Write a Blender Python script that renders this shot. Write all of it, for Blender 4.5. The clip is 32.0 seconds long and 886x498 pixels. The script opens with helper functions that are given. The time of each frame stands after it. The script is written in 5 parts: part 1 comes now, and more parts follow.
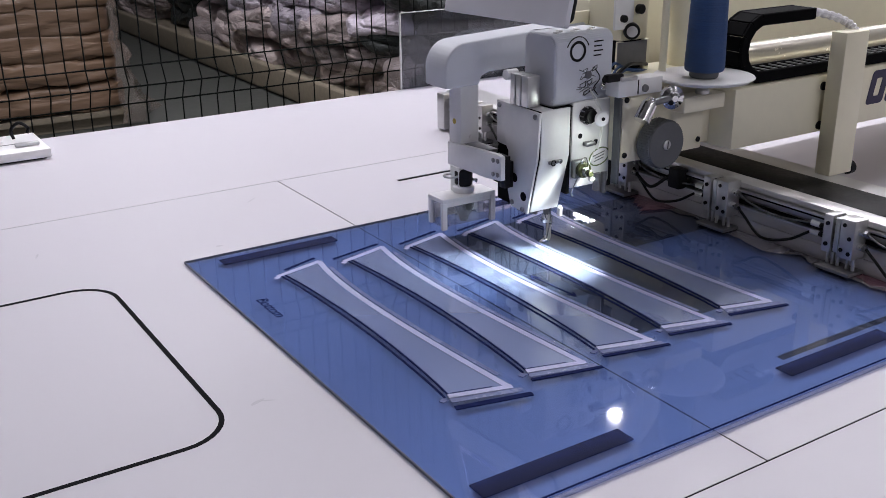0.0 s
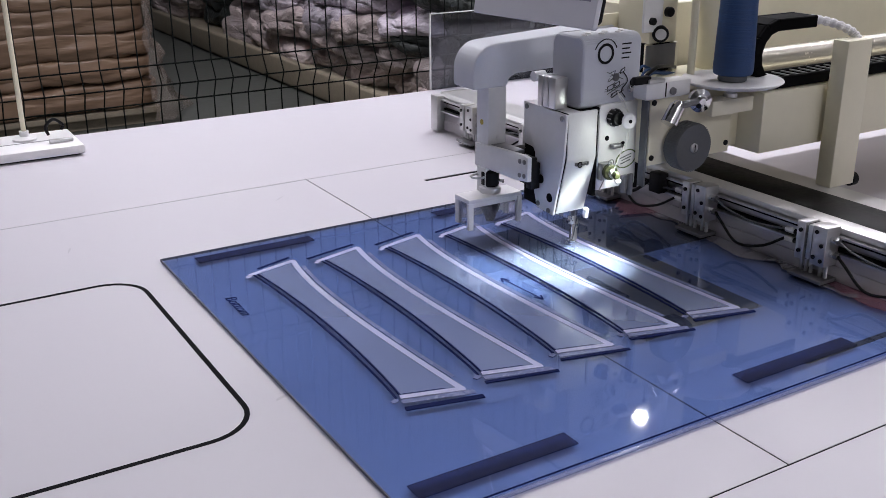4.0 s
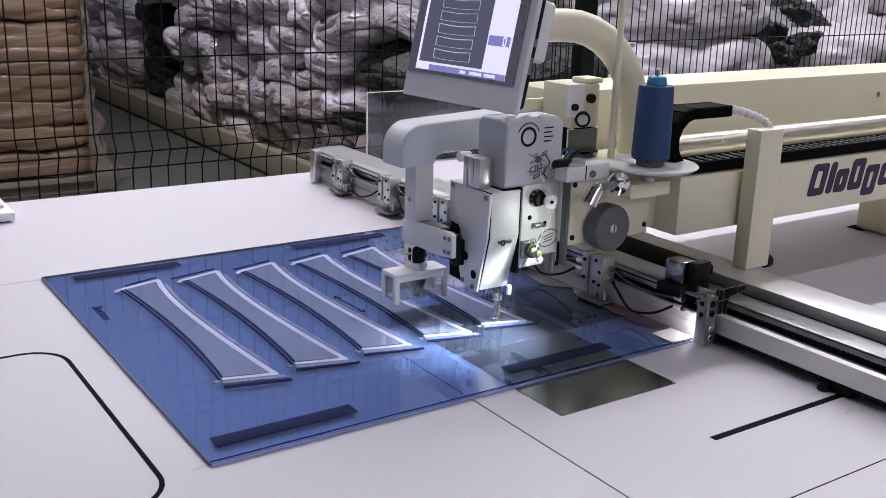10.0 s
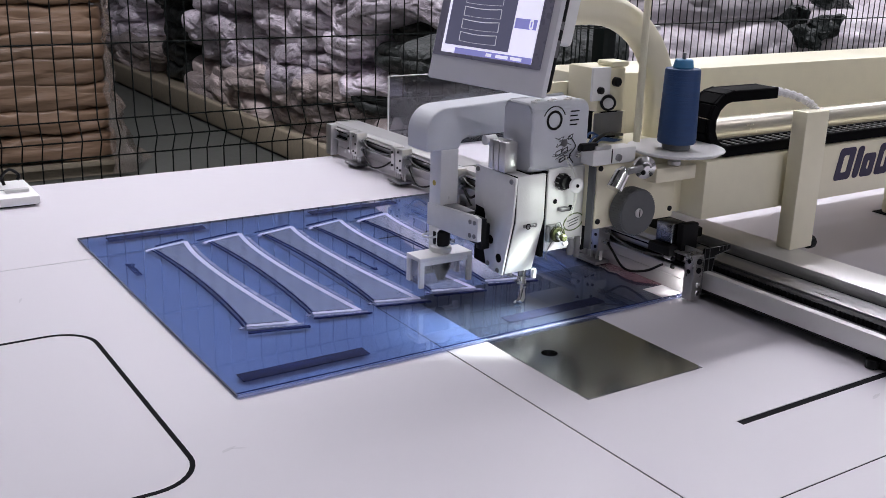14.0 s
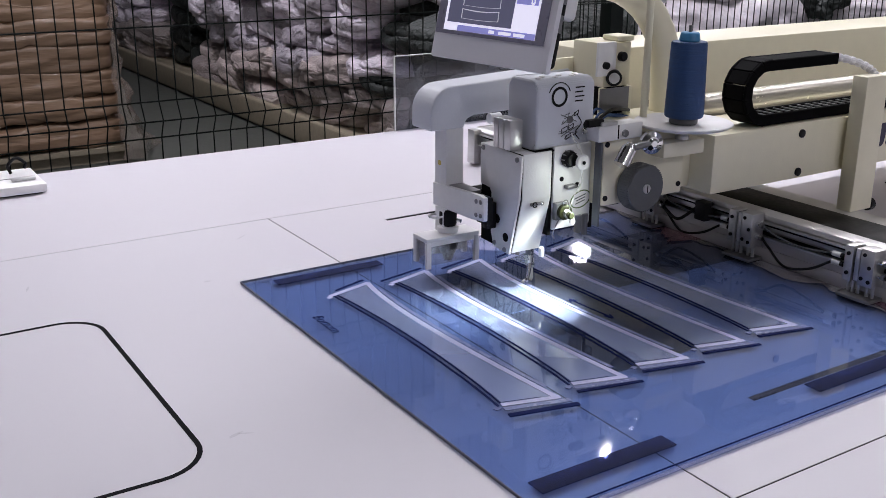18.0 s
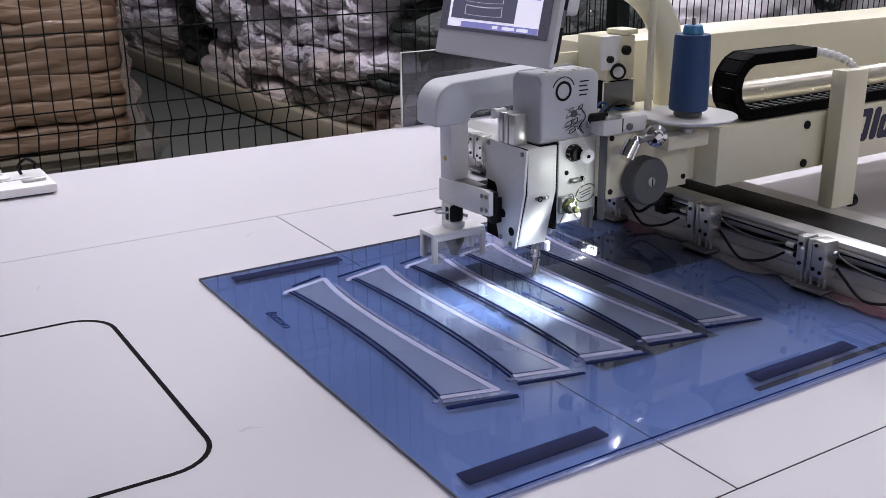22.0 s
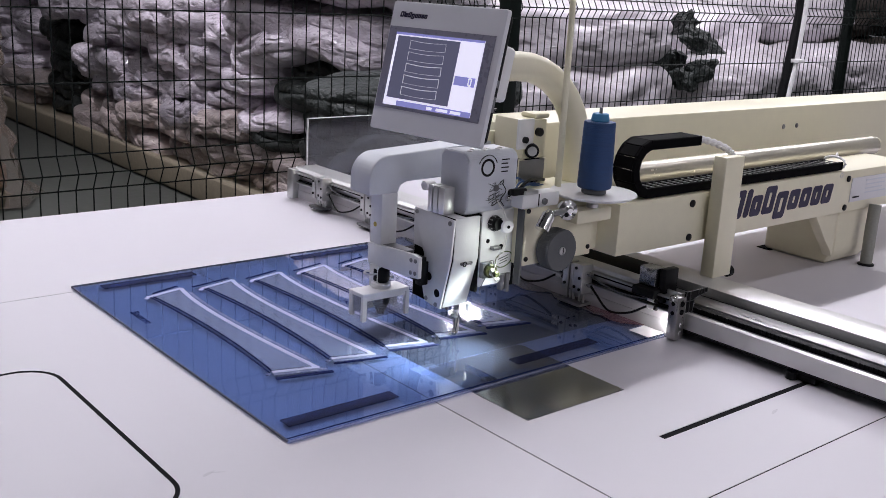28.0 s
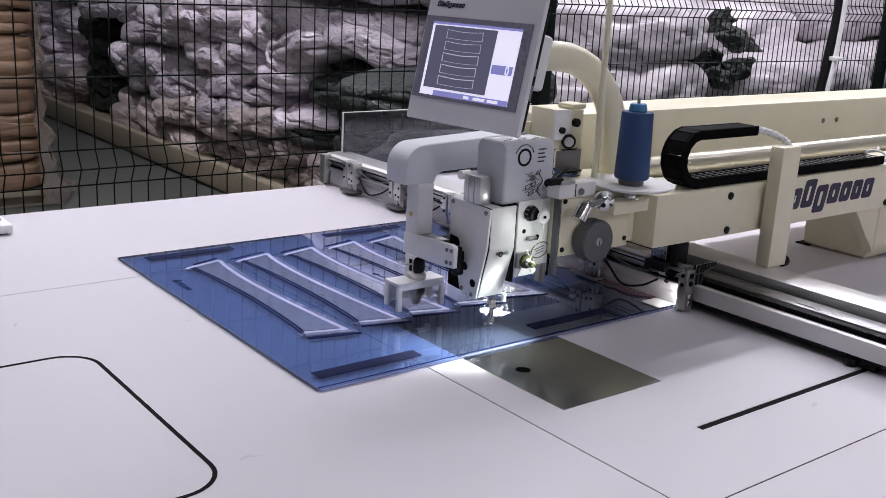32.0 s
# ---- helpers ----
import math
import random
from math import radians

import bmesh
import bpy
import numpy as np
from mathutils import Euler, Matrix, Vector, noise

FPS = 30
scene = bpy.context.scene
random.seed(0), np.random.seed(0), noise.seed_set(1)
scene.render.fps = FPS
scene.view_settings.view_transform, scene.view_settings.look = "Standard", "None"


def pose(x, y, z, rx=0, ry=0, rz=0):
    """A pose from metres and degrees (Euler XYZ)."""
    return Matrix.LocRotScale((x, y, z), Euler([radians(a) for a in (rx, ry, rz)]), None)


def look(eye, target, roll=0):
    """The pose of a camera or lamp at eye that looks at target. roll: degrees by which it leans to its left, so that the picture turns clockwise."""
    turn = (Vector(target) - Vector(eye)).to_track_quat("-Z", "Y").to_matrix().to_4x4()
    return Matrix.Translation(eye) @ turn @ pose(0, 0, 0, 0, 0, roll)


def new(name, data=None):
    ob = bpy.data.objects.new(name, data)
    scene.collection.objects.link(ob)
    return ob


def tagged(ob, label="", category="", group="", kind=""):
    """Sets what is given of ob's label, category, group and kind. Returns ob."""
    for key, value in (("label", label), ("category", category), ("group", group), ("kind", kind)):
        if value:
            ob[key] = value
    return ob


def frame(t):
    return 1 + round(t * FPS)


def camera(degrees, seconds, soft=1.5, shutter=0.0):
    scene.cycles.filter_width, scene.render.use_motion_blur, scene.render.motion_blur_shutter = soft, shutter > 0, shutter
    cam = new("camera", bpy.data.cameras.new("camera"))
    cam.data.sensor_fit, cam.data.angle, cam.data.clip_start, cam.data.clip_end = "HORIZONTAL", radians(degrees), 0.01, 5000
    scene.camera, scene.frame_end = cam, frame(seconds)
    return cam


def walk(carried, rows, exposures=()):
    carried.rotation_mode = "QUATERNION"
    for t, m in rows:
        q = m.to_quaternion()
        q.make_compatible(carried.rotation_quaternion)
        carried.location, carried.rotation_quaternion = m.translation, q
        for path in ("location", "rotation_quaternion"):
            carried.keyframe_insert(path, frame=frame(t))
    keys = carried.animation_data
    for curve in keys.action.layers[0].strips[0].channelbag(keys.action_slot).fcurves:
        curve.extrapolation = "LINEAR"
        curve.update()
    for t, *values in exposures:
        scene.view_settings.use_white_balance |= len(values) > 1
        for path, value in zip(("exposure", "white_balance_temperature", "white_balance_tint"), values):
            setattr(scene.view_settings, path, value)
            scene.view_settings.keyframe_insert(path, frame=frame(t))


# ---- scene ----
# An automatic template sewing machine on its table, in front of a wire fence with wrapped bales.
# World: origin under the needle, x along the machine beam, y away from the camera, z = 0 is the table top.
cam = camera(47.24, 32.0, soft=0.75)

# seconds, eye, yaw to the left of +y, pitch, roll
PATH = [
    (0, -0.974, -1.208, 0.574, -32.75, -20.51, -0.52),
    (0.5, -0.974, -1.210, 0.574, -32.53, -20.36, -0.48),
    (1, -0.976, -1.212, 0.575, -32.19, -20.47, -0.18),
    (1.5, -0.976, -1.214, 0.576, -31.99, -20.47, 0.06),
    (2, -0.977, -1.213, 0.574, -31.81, -20.52, 0.11),
    (2.5, -0.979, -1.214, 0.574, -31.73, -20.52, 0.03),
    (3, -0.976, -1.215, 0.574, -31.49, -20.52, -0.30),
    (3.5, -0.976, -1.217, 0.576, -31.09, -20.52, -0.31),
    (5.5, -0.975, -1.220, 0.575, -31.00, -20.27, -0.36),
    (6, -0.973, -1.218, 0.574, -31.38, -20.56, -0.27),
    (6.5, -0.968, -1.220, 0.577, -31.53, -20.61, 0.16),
    (7, -0.970, -1.231, 0.586, -32.71, -16.84, 1.37),
    (7.5, -0.976, -1.241, 0.588, -32.90, -14.42, 1.71),
    (8, -0.976, -1.251, 0.589, -33.83, -14.93, 2.17),
    (8.5, -0.970, -1.255, 0.587, -34.65, -15.52, 1.93),
    (9, -0.967, -1.258, 0.586, -34.76, -15.88, 1.80),
    (9.5, -0.964, -1.258, 0.586, -34.57, -16.04, 1.72),
    (10, -0.969, -1.258, 0.586, -34.40, -16.17, 1.77),
    (10.5, -0.978, -1.254, 0.585, -34.40, -16.47, 1.86),
    (11, -0.977, -1.250, 0.583, -34.11, -16.50, 1.78),
    (11.5, -0.975, -1.249, 0.583, -33.89, -16.80, 1.62),
    (12, -0.978, -1.249, 0.583, -33.50, -16.98, 1.34),
    (12.5, -0.972, -1.247, 0.584, -33.14, -17.12, 1.45),
    (13, -0.973, -1.250, 0.585, -33.55, -16.98, 1.68),
    (13.5, -0.977, -1.251, 0.587, -33.41, -17.01, 1.70),
    (14, -0.982, -1.251, 0.585, -33.49, -17.09, 1.64),
    (14.5, -0.986, -1.249, 0.584, -33.32, -17.28, 1.23),
    (16.5, -0.978, -1.250, 0.586, -33.15, -17.62, 0.91),
    (17, -0.977, -1.248, 0.584, -33.03, -17.84, 0.68),
    (17.5, -0.972, -1.246, 0.582, -32.91, -18.18, 0.48),
    (18, -0.967, -1.247, 0.582, -32.73, -18.23, 0.30),
    (18.5, -0.964, -1.250, 0.580, -32.61, -18.21, 0.22),
    (19, -0.966, -1.256, 0.586, -32.52, -18.12, 0.14),
    (19.5, -0.967, -1.257, 0.584, -32.35, -18.07, 0.16),
    (20, -0.970, -1.257, 0.583, -32.33, -18.20, 0.05),
    (20.5, -0.968, -1.256, 0.582, -32.38, -18.33, 0.05),
    (21, -0.970, -1.258, 0.584, -32.29, -18.46, -0.22),
    (21.5, -0.964, -1.258, 0.582, -32.08, -18.36, -0.43),
    (22, -0.966, -1.259, 0.583, -32.08, -18.44, -0.53),
    (22.5, -0.966, -1.257, 0.585, -32.02, -18.62, -0.54),
    (23, -0.969, -1.257, 0.584, -31.95, -18.52, -0.17),
    (23.5, -0.970, -1.255, 0.583, -31.93, -18.60, -0.10),
    (24, -0.973, -1.257, 0.584, -31.87, -18.49, -0.22),
    (24.5, -0.981, -1.255, 0.592, -32.27, -17.23, 0.19),
    (25, -0.989, -1.261, 0.593, -31.57, -16.68, 0.60),
    (25.5, -1.020, -1.274, 0.604, -30.37, -15.71, 1.33),
    (26, -1.106, -1.290, 0.624, -35.52, -15.15, 2.54),
    (26.5, -1.139, -1.299, 0.627, -40.27, -15.17, 3.16),
    (28.5, -1.137, -1.299, 0.629, -40.33, -14.98, 3.16),
    (29, -1.133, -1.297, 0.626, -40.26, -14.99, 3.37),
    (29.5, -1.141, -1.299, 0.621, -40.17, -14.61, 3.32),
    (30, -1.146, -1.298, 0.620, -39.20, -14.56, 3.08),
    (30.5, -1.144, -1.294, 0.616, -38.40, -14.85, 2.73),
    (31, -1.147, -1.295, 0.616, -38.34, -15.19, 2.68),
    (31.5, -1.145, -1.298, 0.615, -38.46, -15.08, 2.59),
    (32, -1.144, -1.297, 0.609, -38.44, -15.05, 3.00),
]


def aim(x, y, z, yaw, pitch, roll):
    ahead = Vector((-math.sin(radians(yaw)) * math.cos(radians(pitch)), math.cos(radians(yaw)) * math.cos(radians(pitch)), math.sin(radians(pitch))))
    eye = Vector((x, y, z))
    return look(eye, eye + ahead, roll)


walk(cam, [(t, aim(x, y, z, a, b, c)) for t, x, y, z, a, b, c in PATH], [(0, -0.03), (5, -0.03), (9, 0.05), (14, 0.05), (18, -0.02), (25, -0.02), (29, 0.03), (32, 0.0)])

# ---- how the template is carried: seconds, x and y of its frame of reference ----
FEED = [
    (0, -0.421, -0.361), (1.3, -0.421, -0.3606), (1.5, -0.425, -0.3621), (2, -0.449, -0.3674), (2.5, -0.474, -0.3733), (2.9, -0.494, -0.3772), (3.1, -0.498, -0.3731), (3.5, -0.496, -0.35),
    (4.5, -0.492, -0.2992), (5.5, -0.488, -0.2494), (6, -0.488, -0.224), (6.5, -0.488, -0.1978), (7, -0.488, -0.1735), (7.5, -0.488, -0.1482), (8, -0.488, -0.124), (8.5, -0.488, -0.0985),
    (9, -0.488, -0.073), (9.5, -0.488, -0.0475), (10, -0.489, -0.024), (10.5, -0.49, 0.0015), (11, -0.49, 0.027), (11.5, -0.493, 0.0505), (12, -0.495, 0.077), (12.5, -0.497, 0.1025),
    (12.75, -0.497, 0.1137), (13, -0.488, 0.117), (13.5, -0.464, 0.111), (14, -0.44, 0.105), (14.5, -0.422, 0.1), (14.8, -0.412, 0.097), (15.7, -0.412, 0.097), (16, -0.398, 0.0351),
    (16.25, -0.377, -0.053), (16.5, -0.352, -0.158), (16.75, -0.331, -0.2415), (17, -0.314, -0.309), (17.4, -0.304, -0.352), (17.6, -0.303, -0.354), (19.1, -0.303, -0.354), (19.5, -0.316, -0.357),
    (20, -0.34, -0.362), (20.5, -0.363, -0.366), (20.75, -0.375, -0.366), (21, -0.378, -0.357), (21.5, -0.375, -0.333), (22, -0.373, -0.308), (22.5, -0.371, -0.282), (23, -0.372, -0.258),
    (23.5, -0.371, -0.233), (24, -0.371, -0.208), (24.5, -0.371, -0.183), (25, -0.372, -0.158), (25.5, -0.372, -0.133), (26, -0.372, -0.107), (26.5, -0.372, -0.082), (27.5, -0.372, -0.028),
    (28.5, -0.373, 0.027), (29, -0.373, 0.051), (29.5, -0.375, 0.077), (30, -0.378, 0.102), (30.5, -0.379, 0.127), (30.7, -0.375, 0.131), (31, -0.362, 0.13), (31.5, -0.338, 0.124),
    (32, -0.314, 0.113),
]

# ---- light: rows of tube lamps and added fills under the hall's ceiling, a dim grey beyond ----
world = bpy.data.worlds.new("hall")
world.use_nodes = True
world.node_tree.nodes["Background"].inputs[0].default_value = (0.72, 0.74, 0.8, 1)
world.node_tree.nodes["Background"].inputs[1].default_value = 0.035
scene.world = world


def area_lamp(name, at, target, size_x, size_y, watts, colour):
    data = bpy.data.lights.new(name, "AREA")
    data.shape, data.size, data.size_y, data.energy, data.color = "RECTANGLE", size_x, size_y, watts, colour
    ob = new(name, data)
    ob.matrix_world = look(at, target)
    return ob


# Added fills: y = -5.2 for camera-side faces, (0.75, 4.9) for the bundles.
TUBES_AND_FILLS = [(6.15, 1.9, 96), (6.15, 6.45, 100), (0.75, 4.9, 80), (-1.3, 3.6, 26), (-0.6, -5.2, 56), (1.8, -5.2, 52), (-4.65, 1.9, 10)]
for tx, ty, watts in TUBES_AND_FILLS:
    area_lamp("tube_light", (tx, ty, 3.05), (tx, ty, 0), 0.2, 1.2, watts, (0.945, 0.92, 1.0))
# The weak row at y = -0.9 is an added fill too.
for tx, ty, long, watts in ((2.1, 1.6, 6.4, 176), (2.3, -0.9, 5.0, 26)):
    area_lamp("tube_row", (tx, ty, 3.05), (tx, ty, 0), long, 0.12, watts, (0.945, 0.92, 1.0))
area_lamp("small_hall_light", (3.45, 3.45, 3.05), (3.45, 3.45, 0), 0.045, 0.08, 34, (0.945, 0.92, 1.0))


def spot_lamp(name, at, target, watts, angle, blend, size, colour):
    data = bpy.data.lights.new(name, "SPOT")
    data.energy, data.spot_size, data.spot_blend, data.shadow_soft_size, data.color = watts, radians(angle), blend, size, colour
    new(name, data).matrix_world = look(at, target)


spot_lamp("work_light", (0.064, -0.126, 0.203), (-0.072, -0.062, 0.0), 18.0, 57, 1.0, 0.018, (0.93, 1.0, 0.93))
# Added fill that brightens the head's face and cover, not a second lamp.
spot_lamp("work_light", (0.060, -0.130, 0.200), (-0.035, -0.045, 0.135), 0.3, 130, 1.0, 0.022, (0.93, 1.0, 0.93))

# ---- materials ----
def mat(name, colour, rough=0.5, metal=0.0, vary=0.06, scale=12.0, bump=0.0, bscale=60.0, spread=0.0, stretch=(1, 1, 1), coat=0.0, emit=0.0, noise_rough=0.08, spec=0.5):
    """A surface with two scales of uneven colour, uneven gloss and a fine relief, in object space."""
    m = bpy.data.materials.new(name)
    m.use_nodes = True
    nt = m.node_tree
    b = nt.nodes["Principled BSDF"]
    tc, mp = nt.nodes.new("ShaderNodeTexCoord"), nt.nodes.new("ShaderNodeMapping")
    mp.inputs["Scale"].default_value = stretch
    nt.links.new(tc.outputs["Object"], mp.inputs[0])
    n1, n2 = nt.nodes.new("ShaderNodeTexNoise"), nt.nodes.new("ShaderNodeTexNoise")
    n1.inputs["Scale"].default_value, n1.inputs["Detail"].default_value = scale, 4
    n2.inputs["Scale"].default_value, n2.inputs["Detail"].default_value = scale * 9, 3
    for n in (n1, n2):
        nt.links.new(mp.outputs[0], n.inputs["Vector"])
    add = nt.nodes.new("ShaderNodeMath")
    add.operation = "ADD"
    nt.links.new(n1.outputs[0], add.inputs[0])
    nt.links.new(n2.outputs[0], add.inputs[1])
    rng = nt.nodes.new("ShaderNodeMapRange")
    rng.inputs[1].default_value, rng.inputs[2].default_value = 0.6, 1.4
    rng.inputs[3].default_value, rng.inputs[4].default_value = 1 - vary, 1 + vary
    nt.links.new(add.outputs[0], rng.inputs[0])
    mul = nt.nodes.new("ShaderNodeMix")
    mul.data_type, mul.blend_type = "RGBA", "MULTIPLY"
    mul.inputs["Factor"].default_value = 1
    mul.inputs["A"].default_value = (*colour, 1)
    last = rng.outputs[0]
    if spread:
        oi = nt.nodes.new("ShaderNodeObjectInfo")
        r2 = nt.nodes.new("ShaderNodeMapRange")
        r2.inputs[3].default_value, r2.inputs[4].default_value = 1 - spread, 1 + spread
        nt.links.new(oi.outputs["Random"], r2.inputs[0])
        mm = nt.nodes.new("ShaderNodeMath")
        mm.operation = "MULTIPLY"
        nt.links.new(last, mm.inputs[0])
        nt.links.new(r2.outputs[0], mm.inputs[1])
        last = mm.outputs[0]
    nt.links.new(last, mul.inputs["B"])
    nt.links.new(mul.outputs["Result"], b.inputs["Base Color"])
    rr = nt.nodes.new("ShaderNodeMapRange")
    rr.inputs[1].default_value, rr.inputs[2].default_value = 0.6, 1.4
    rr.inputs[3].default_value, rr.inputs[4].default_value = max(0.02, rough - noise_rough), min(1, rough + noise_rough)
    nt.links.new(add.outputs[0], rr.inputs[0])
    nt.links.new(rr.outputs[0], b.inputs["Roughness"])
    b.inputs["Metallic"].default_value = metal
    b.inputs["Coat Weight"].default_value = coat
    b.inputs["Specular IOR Level"].default_value = spec
    if bump:
        bn, bp = nt.nodes.new("ShaderNodeTexNoise"), nt.nodes.new("ShaderNodeBump")
        bn.inputs["Scale"].default_value, bn.inputs["Detail"].default_value = bscale, 3
        nt.links.new(mp.outputs[0], bn.inputs["Vector"])
        bp.inputs["Strength"].default_value, bp.inputs["Distance"].default_value = bump, 0.01
        nt.links.new(bn.outputs[0], bp.inputs["Height"])
        nt.links.new(bp.outputs[0], b.inputs["Normal"])
    if emit:
        b.inputs["Emission Color"].default_value, b.inputs["Emission Strength"].default_value = (*colour, 1), emit
    return m


def sheet_material(name, tint, gloss_rough=0.04, haze=0.0, haze_colour=(0.5, 0.55, 0.7), gloss=True, wavy=0.03, sheen=0.0, edge=1.7):
    """A clear tinted plastic sheet: it lets light through with its tint, and shines more at a flat angle."""
    m = bpy.data.materials.new(name)
    m.use_nodes = True
    nt = m.node_tree
    nt.nodes.remove(nt.nodes["Principled BSDF"])
    out = nt.nodes["Material Output"]
    tr = nt.nodes.new("ShaderNodeBsdfTransparent")
    tr.inputs[0].default_value = (*tint, 1)
    base = tr.outputs[0]
    if haze:
        df, mx = nt.nodes.new("ShaderNodeBsdfDiffuse"), nt.nodes.new("ShaderNodeMixShader")
        df.inputs[0].default_value = (*haze_colour, 1)
        mx.inputs[0].default_value = haze
        nt.links.new(tr.outputs[0], mx.inputs[1])
        nt.links.new(df.outputs[0], mx.inputs[2])
        base = mx.outputs[0]
    if not gloss:
        nt.links.new(base, out.inputs["Surface"])
        return m
    gl, lw, mix = (nt.nodes.new("ShaderNode" + k) for k in ("BsdfGlossy", "LayerWeight", "MixShader"))
    gl.inputs["Roughness"].default_value = gloss_rough
    lw.inputs["Blend"].default_value = 0.5
    pw, ma = nt.nodes.new("ShaderNodeMath"), nt.nodes.new("ShaderNodeMath")
    pw.operation, ma.operation = "POWER", "MULTIPLY_ADD"
    pw.inputs[1].default_value = 5
    ma.inputs[1].default_value, ma.inputs[2].default_value = edge, 0.065
    ma.use_clamp = True
    nt.links.new(lw.outputs["Facing"], pw.inputs[0])
    nt.links.new(pw.outputs[0], ma.inputs[0])
    noise_node, bump = nt.nodes.new("ShaderNodeTexNoise"), nt.nodes.new("ShaderNodeBump")
    noise_node.inputs["Scale"].default_value = 9
    bump.inputs["Strength"].default_value, bump.inputs["Distance"].default_value = wavy, 0.004
    nt.links.new(noise_node.outputs[0], bump.inputs["Height"])
    nt.links.new(bump.outputs[0], gl.inputs["Normal"])
    nt.links.new(ma.outputs[0], mix.inputs[0])
    nt.links.new(base, mix.inputs[1])
    shine = gl.outputs[0]
    if sheen:
        broad, two = nt.nodes.new("ShaderNodeBsdfGlossy"), nt.nodes.new("ShaderNodeMixShader")
        broad.inputs["Roughness"].default_value = 0.34
        two.inputs[0].default_value = sheen
        nt.links.new(gl.outputs[0], two.inputs[1])
        nt.links.new(broad.outputs[0], two.inputs[2])
        shine = two.outputs[0]
    nt.links.new(shine, mix.inputs[2])
    nt.links.new(mix.outputs[0], out.inputs["Surface"])
    return m


M = {
    "brass": mat("brass", (0.030, 0.034, 0.014), 0.45, 0.2, vary=0.1, scale=20, spec=0.25),
    "tray_black": mat("tray_black", (0.004, 0.004, 0.004), 0.4, vary=0.2, scale=14, spec=0.05),
    "laminate": mat("laminate", (0.612, 0.588, 0.638), 0.5, vary=0.012, scale=3, bump=0.006, bscale=240),
    "black_rubber": mat("black_rubber", (0.007, 0.007, 0.009), 0.6, vary=0.2, scale=20, spec=0.12),
    "steel": mat("steel", (0.45, 0.465, 0.46), 0.20, 1.0, vary=0.04, scale=5, noise_rough=0.03),
    "chrome": mat("chrome", (0.78, 0.78, 0.78), 0.14, 1.0, vary=0.05, scale=20),
    "alu": mat("alu", (0.60, 0.60, 0.60), 0.36, 0.85, vary=0.08, scale=10, stretch=(1, 0.15, 1), bump=0.02, bscale=90),
    "alu_dark": mat("alu_dark", (0.26, 0.26, 0.27), 0.40, 0.85, vary=0.1, scale=12),
    "cream": mat("cream", (0.80, 0.755, 0.575), 0.40, vary=0.03, scale=5, bump=0.05, bscale=320),
    "grey_paint": mat("grey_paint", (0.62, 0.64, 0.69), 0.42, vary=0.03, scale=6, bump=0.05, bscale=320),
    "light_grey": mat("light_grey", (0.80, 0.80, 0.795), 0.38, vary=0.04, scale=8, bump=0.04, bscale=260),
    "white_plastic": mat("white_plastic", (0.82, 0.81, 0.82), 0.4, vary=0.03, scale=10),
    "black_plastic": mat("black_plastic", (0.008, 0.008, 0.009), 0.4, vary=0.2, scale=14, spec=0.16),
    "dark_hole": mat("dark_hole", (0.006, 0.006, 0.007), 0.9, vary=0.1, scale=14, spec=0.1),
    "wheel_grey": mat("wheel_grey", (0.11, 0.115, 0.12), 0.55, vary=0.1, scale=18),
    "thread_blue": mat("thread_blue", (0.014, 0.05, 0.15), 0.6, vary=0.2, scale=9, stretch=(1, 1, 22), bump=0.18, bscale=30),
    "tube_blue": mat("tube_blue", (0.06, 0.24, 0.45), 0.4, vary=0.05, scale=12),
    "thread_white": mat("thread_white", (0.8, 0.8, 0.76), 0.6, vary=0.05, scale=30),
    "fence": mat("fence", (0.005, 0.008, 0.007), 0.5, vary=0.2, scale=20, spec=0.15),
    "concrete": mat("concrete", (0.066, 0.070, 0.062), 0.6, vary=0.22, scale=2.2, bump=0.1, bscale=30),
    "wall": mat("wall", (0.36, 0.36, 0.37), 0.8, vary=0.08, scale=1.5),
    "pallet": mat("pallet", (0.24, 0.205, 0.15), 0.7, vary=0.2, scale=6, stretch=(1, 6, 6)),
    "template": sheet_material("template", (0.60, 0.705, 0.885), 0.026, 0.09, (0.37, 0.43, 0.68), wavy=0.03, sheen=0.03, edge=2.0),
    "pink_film": sheet_material("pink_film", (0.90, 0.73, 0.78), 0.2, 0.18, (0.55, 0.24, 0.32), wavy=0.4),
    "template_under": sheet_material("template_under", (0.65, 0.74, 0.915), gloss=False),
    "seal": mat("seal", (0.008, 0.008, 0.010), 0.9, vary=0.2, scale=30, spec=0.1),
    "chain_black": mat("chain_black", (0.003, 0.003, 0.0035), 0.6, vary=0.2, scale=30, spec=0.03),
    "alu_white": mat("alu_white", (0.66, 0.655, 0.65), 0.34, 0.45, vary=0.03, scale=5, stretch=(1, 0.1, 1), noise_rough=0.03),
    "cover_grey": mat("cover_grey", (0.20, 0.20, 0.205), 0.34, 0.7, vary=0.08, scale=8, stretch=(1, 0.1, 1)),
    "bar_grey": mat("bar_grey", (0.50, 0.485, 0.50), 0.38, 0.2, vary=0.06, scale=9, stretch=(1, 0.2, 1)),
    "block_metal": mat("block_metal", (0.40, 0.39, 0.385), 0.30, 0.9, vary=0.08, scale=18),
    "valve_steel": mat("valve_steel", (0.30, 0.31, 0.325), 0.24, 1.0, vary=0.05, scale=14),
    "paper": mat("paper", (0.86, 0.85, 0.86), 0.6, vary=0.03, scale=20),
    "badge_green": mat("badge_green", (0.10, 0.14, 0.05), 0.5, vary=0.1, scale=20),
    "navy": mat("navy", (0.020, 0.014, 0.050), 0.5, vary=0.05, scale=10),
    "white_label": mat("white_label", (0.72, 0.71, 0.72), 0.5, vary=0.03, scale=10),
}


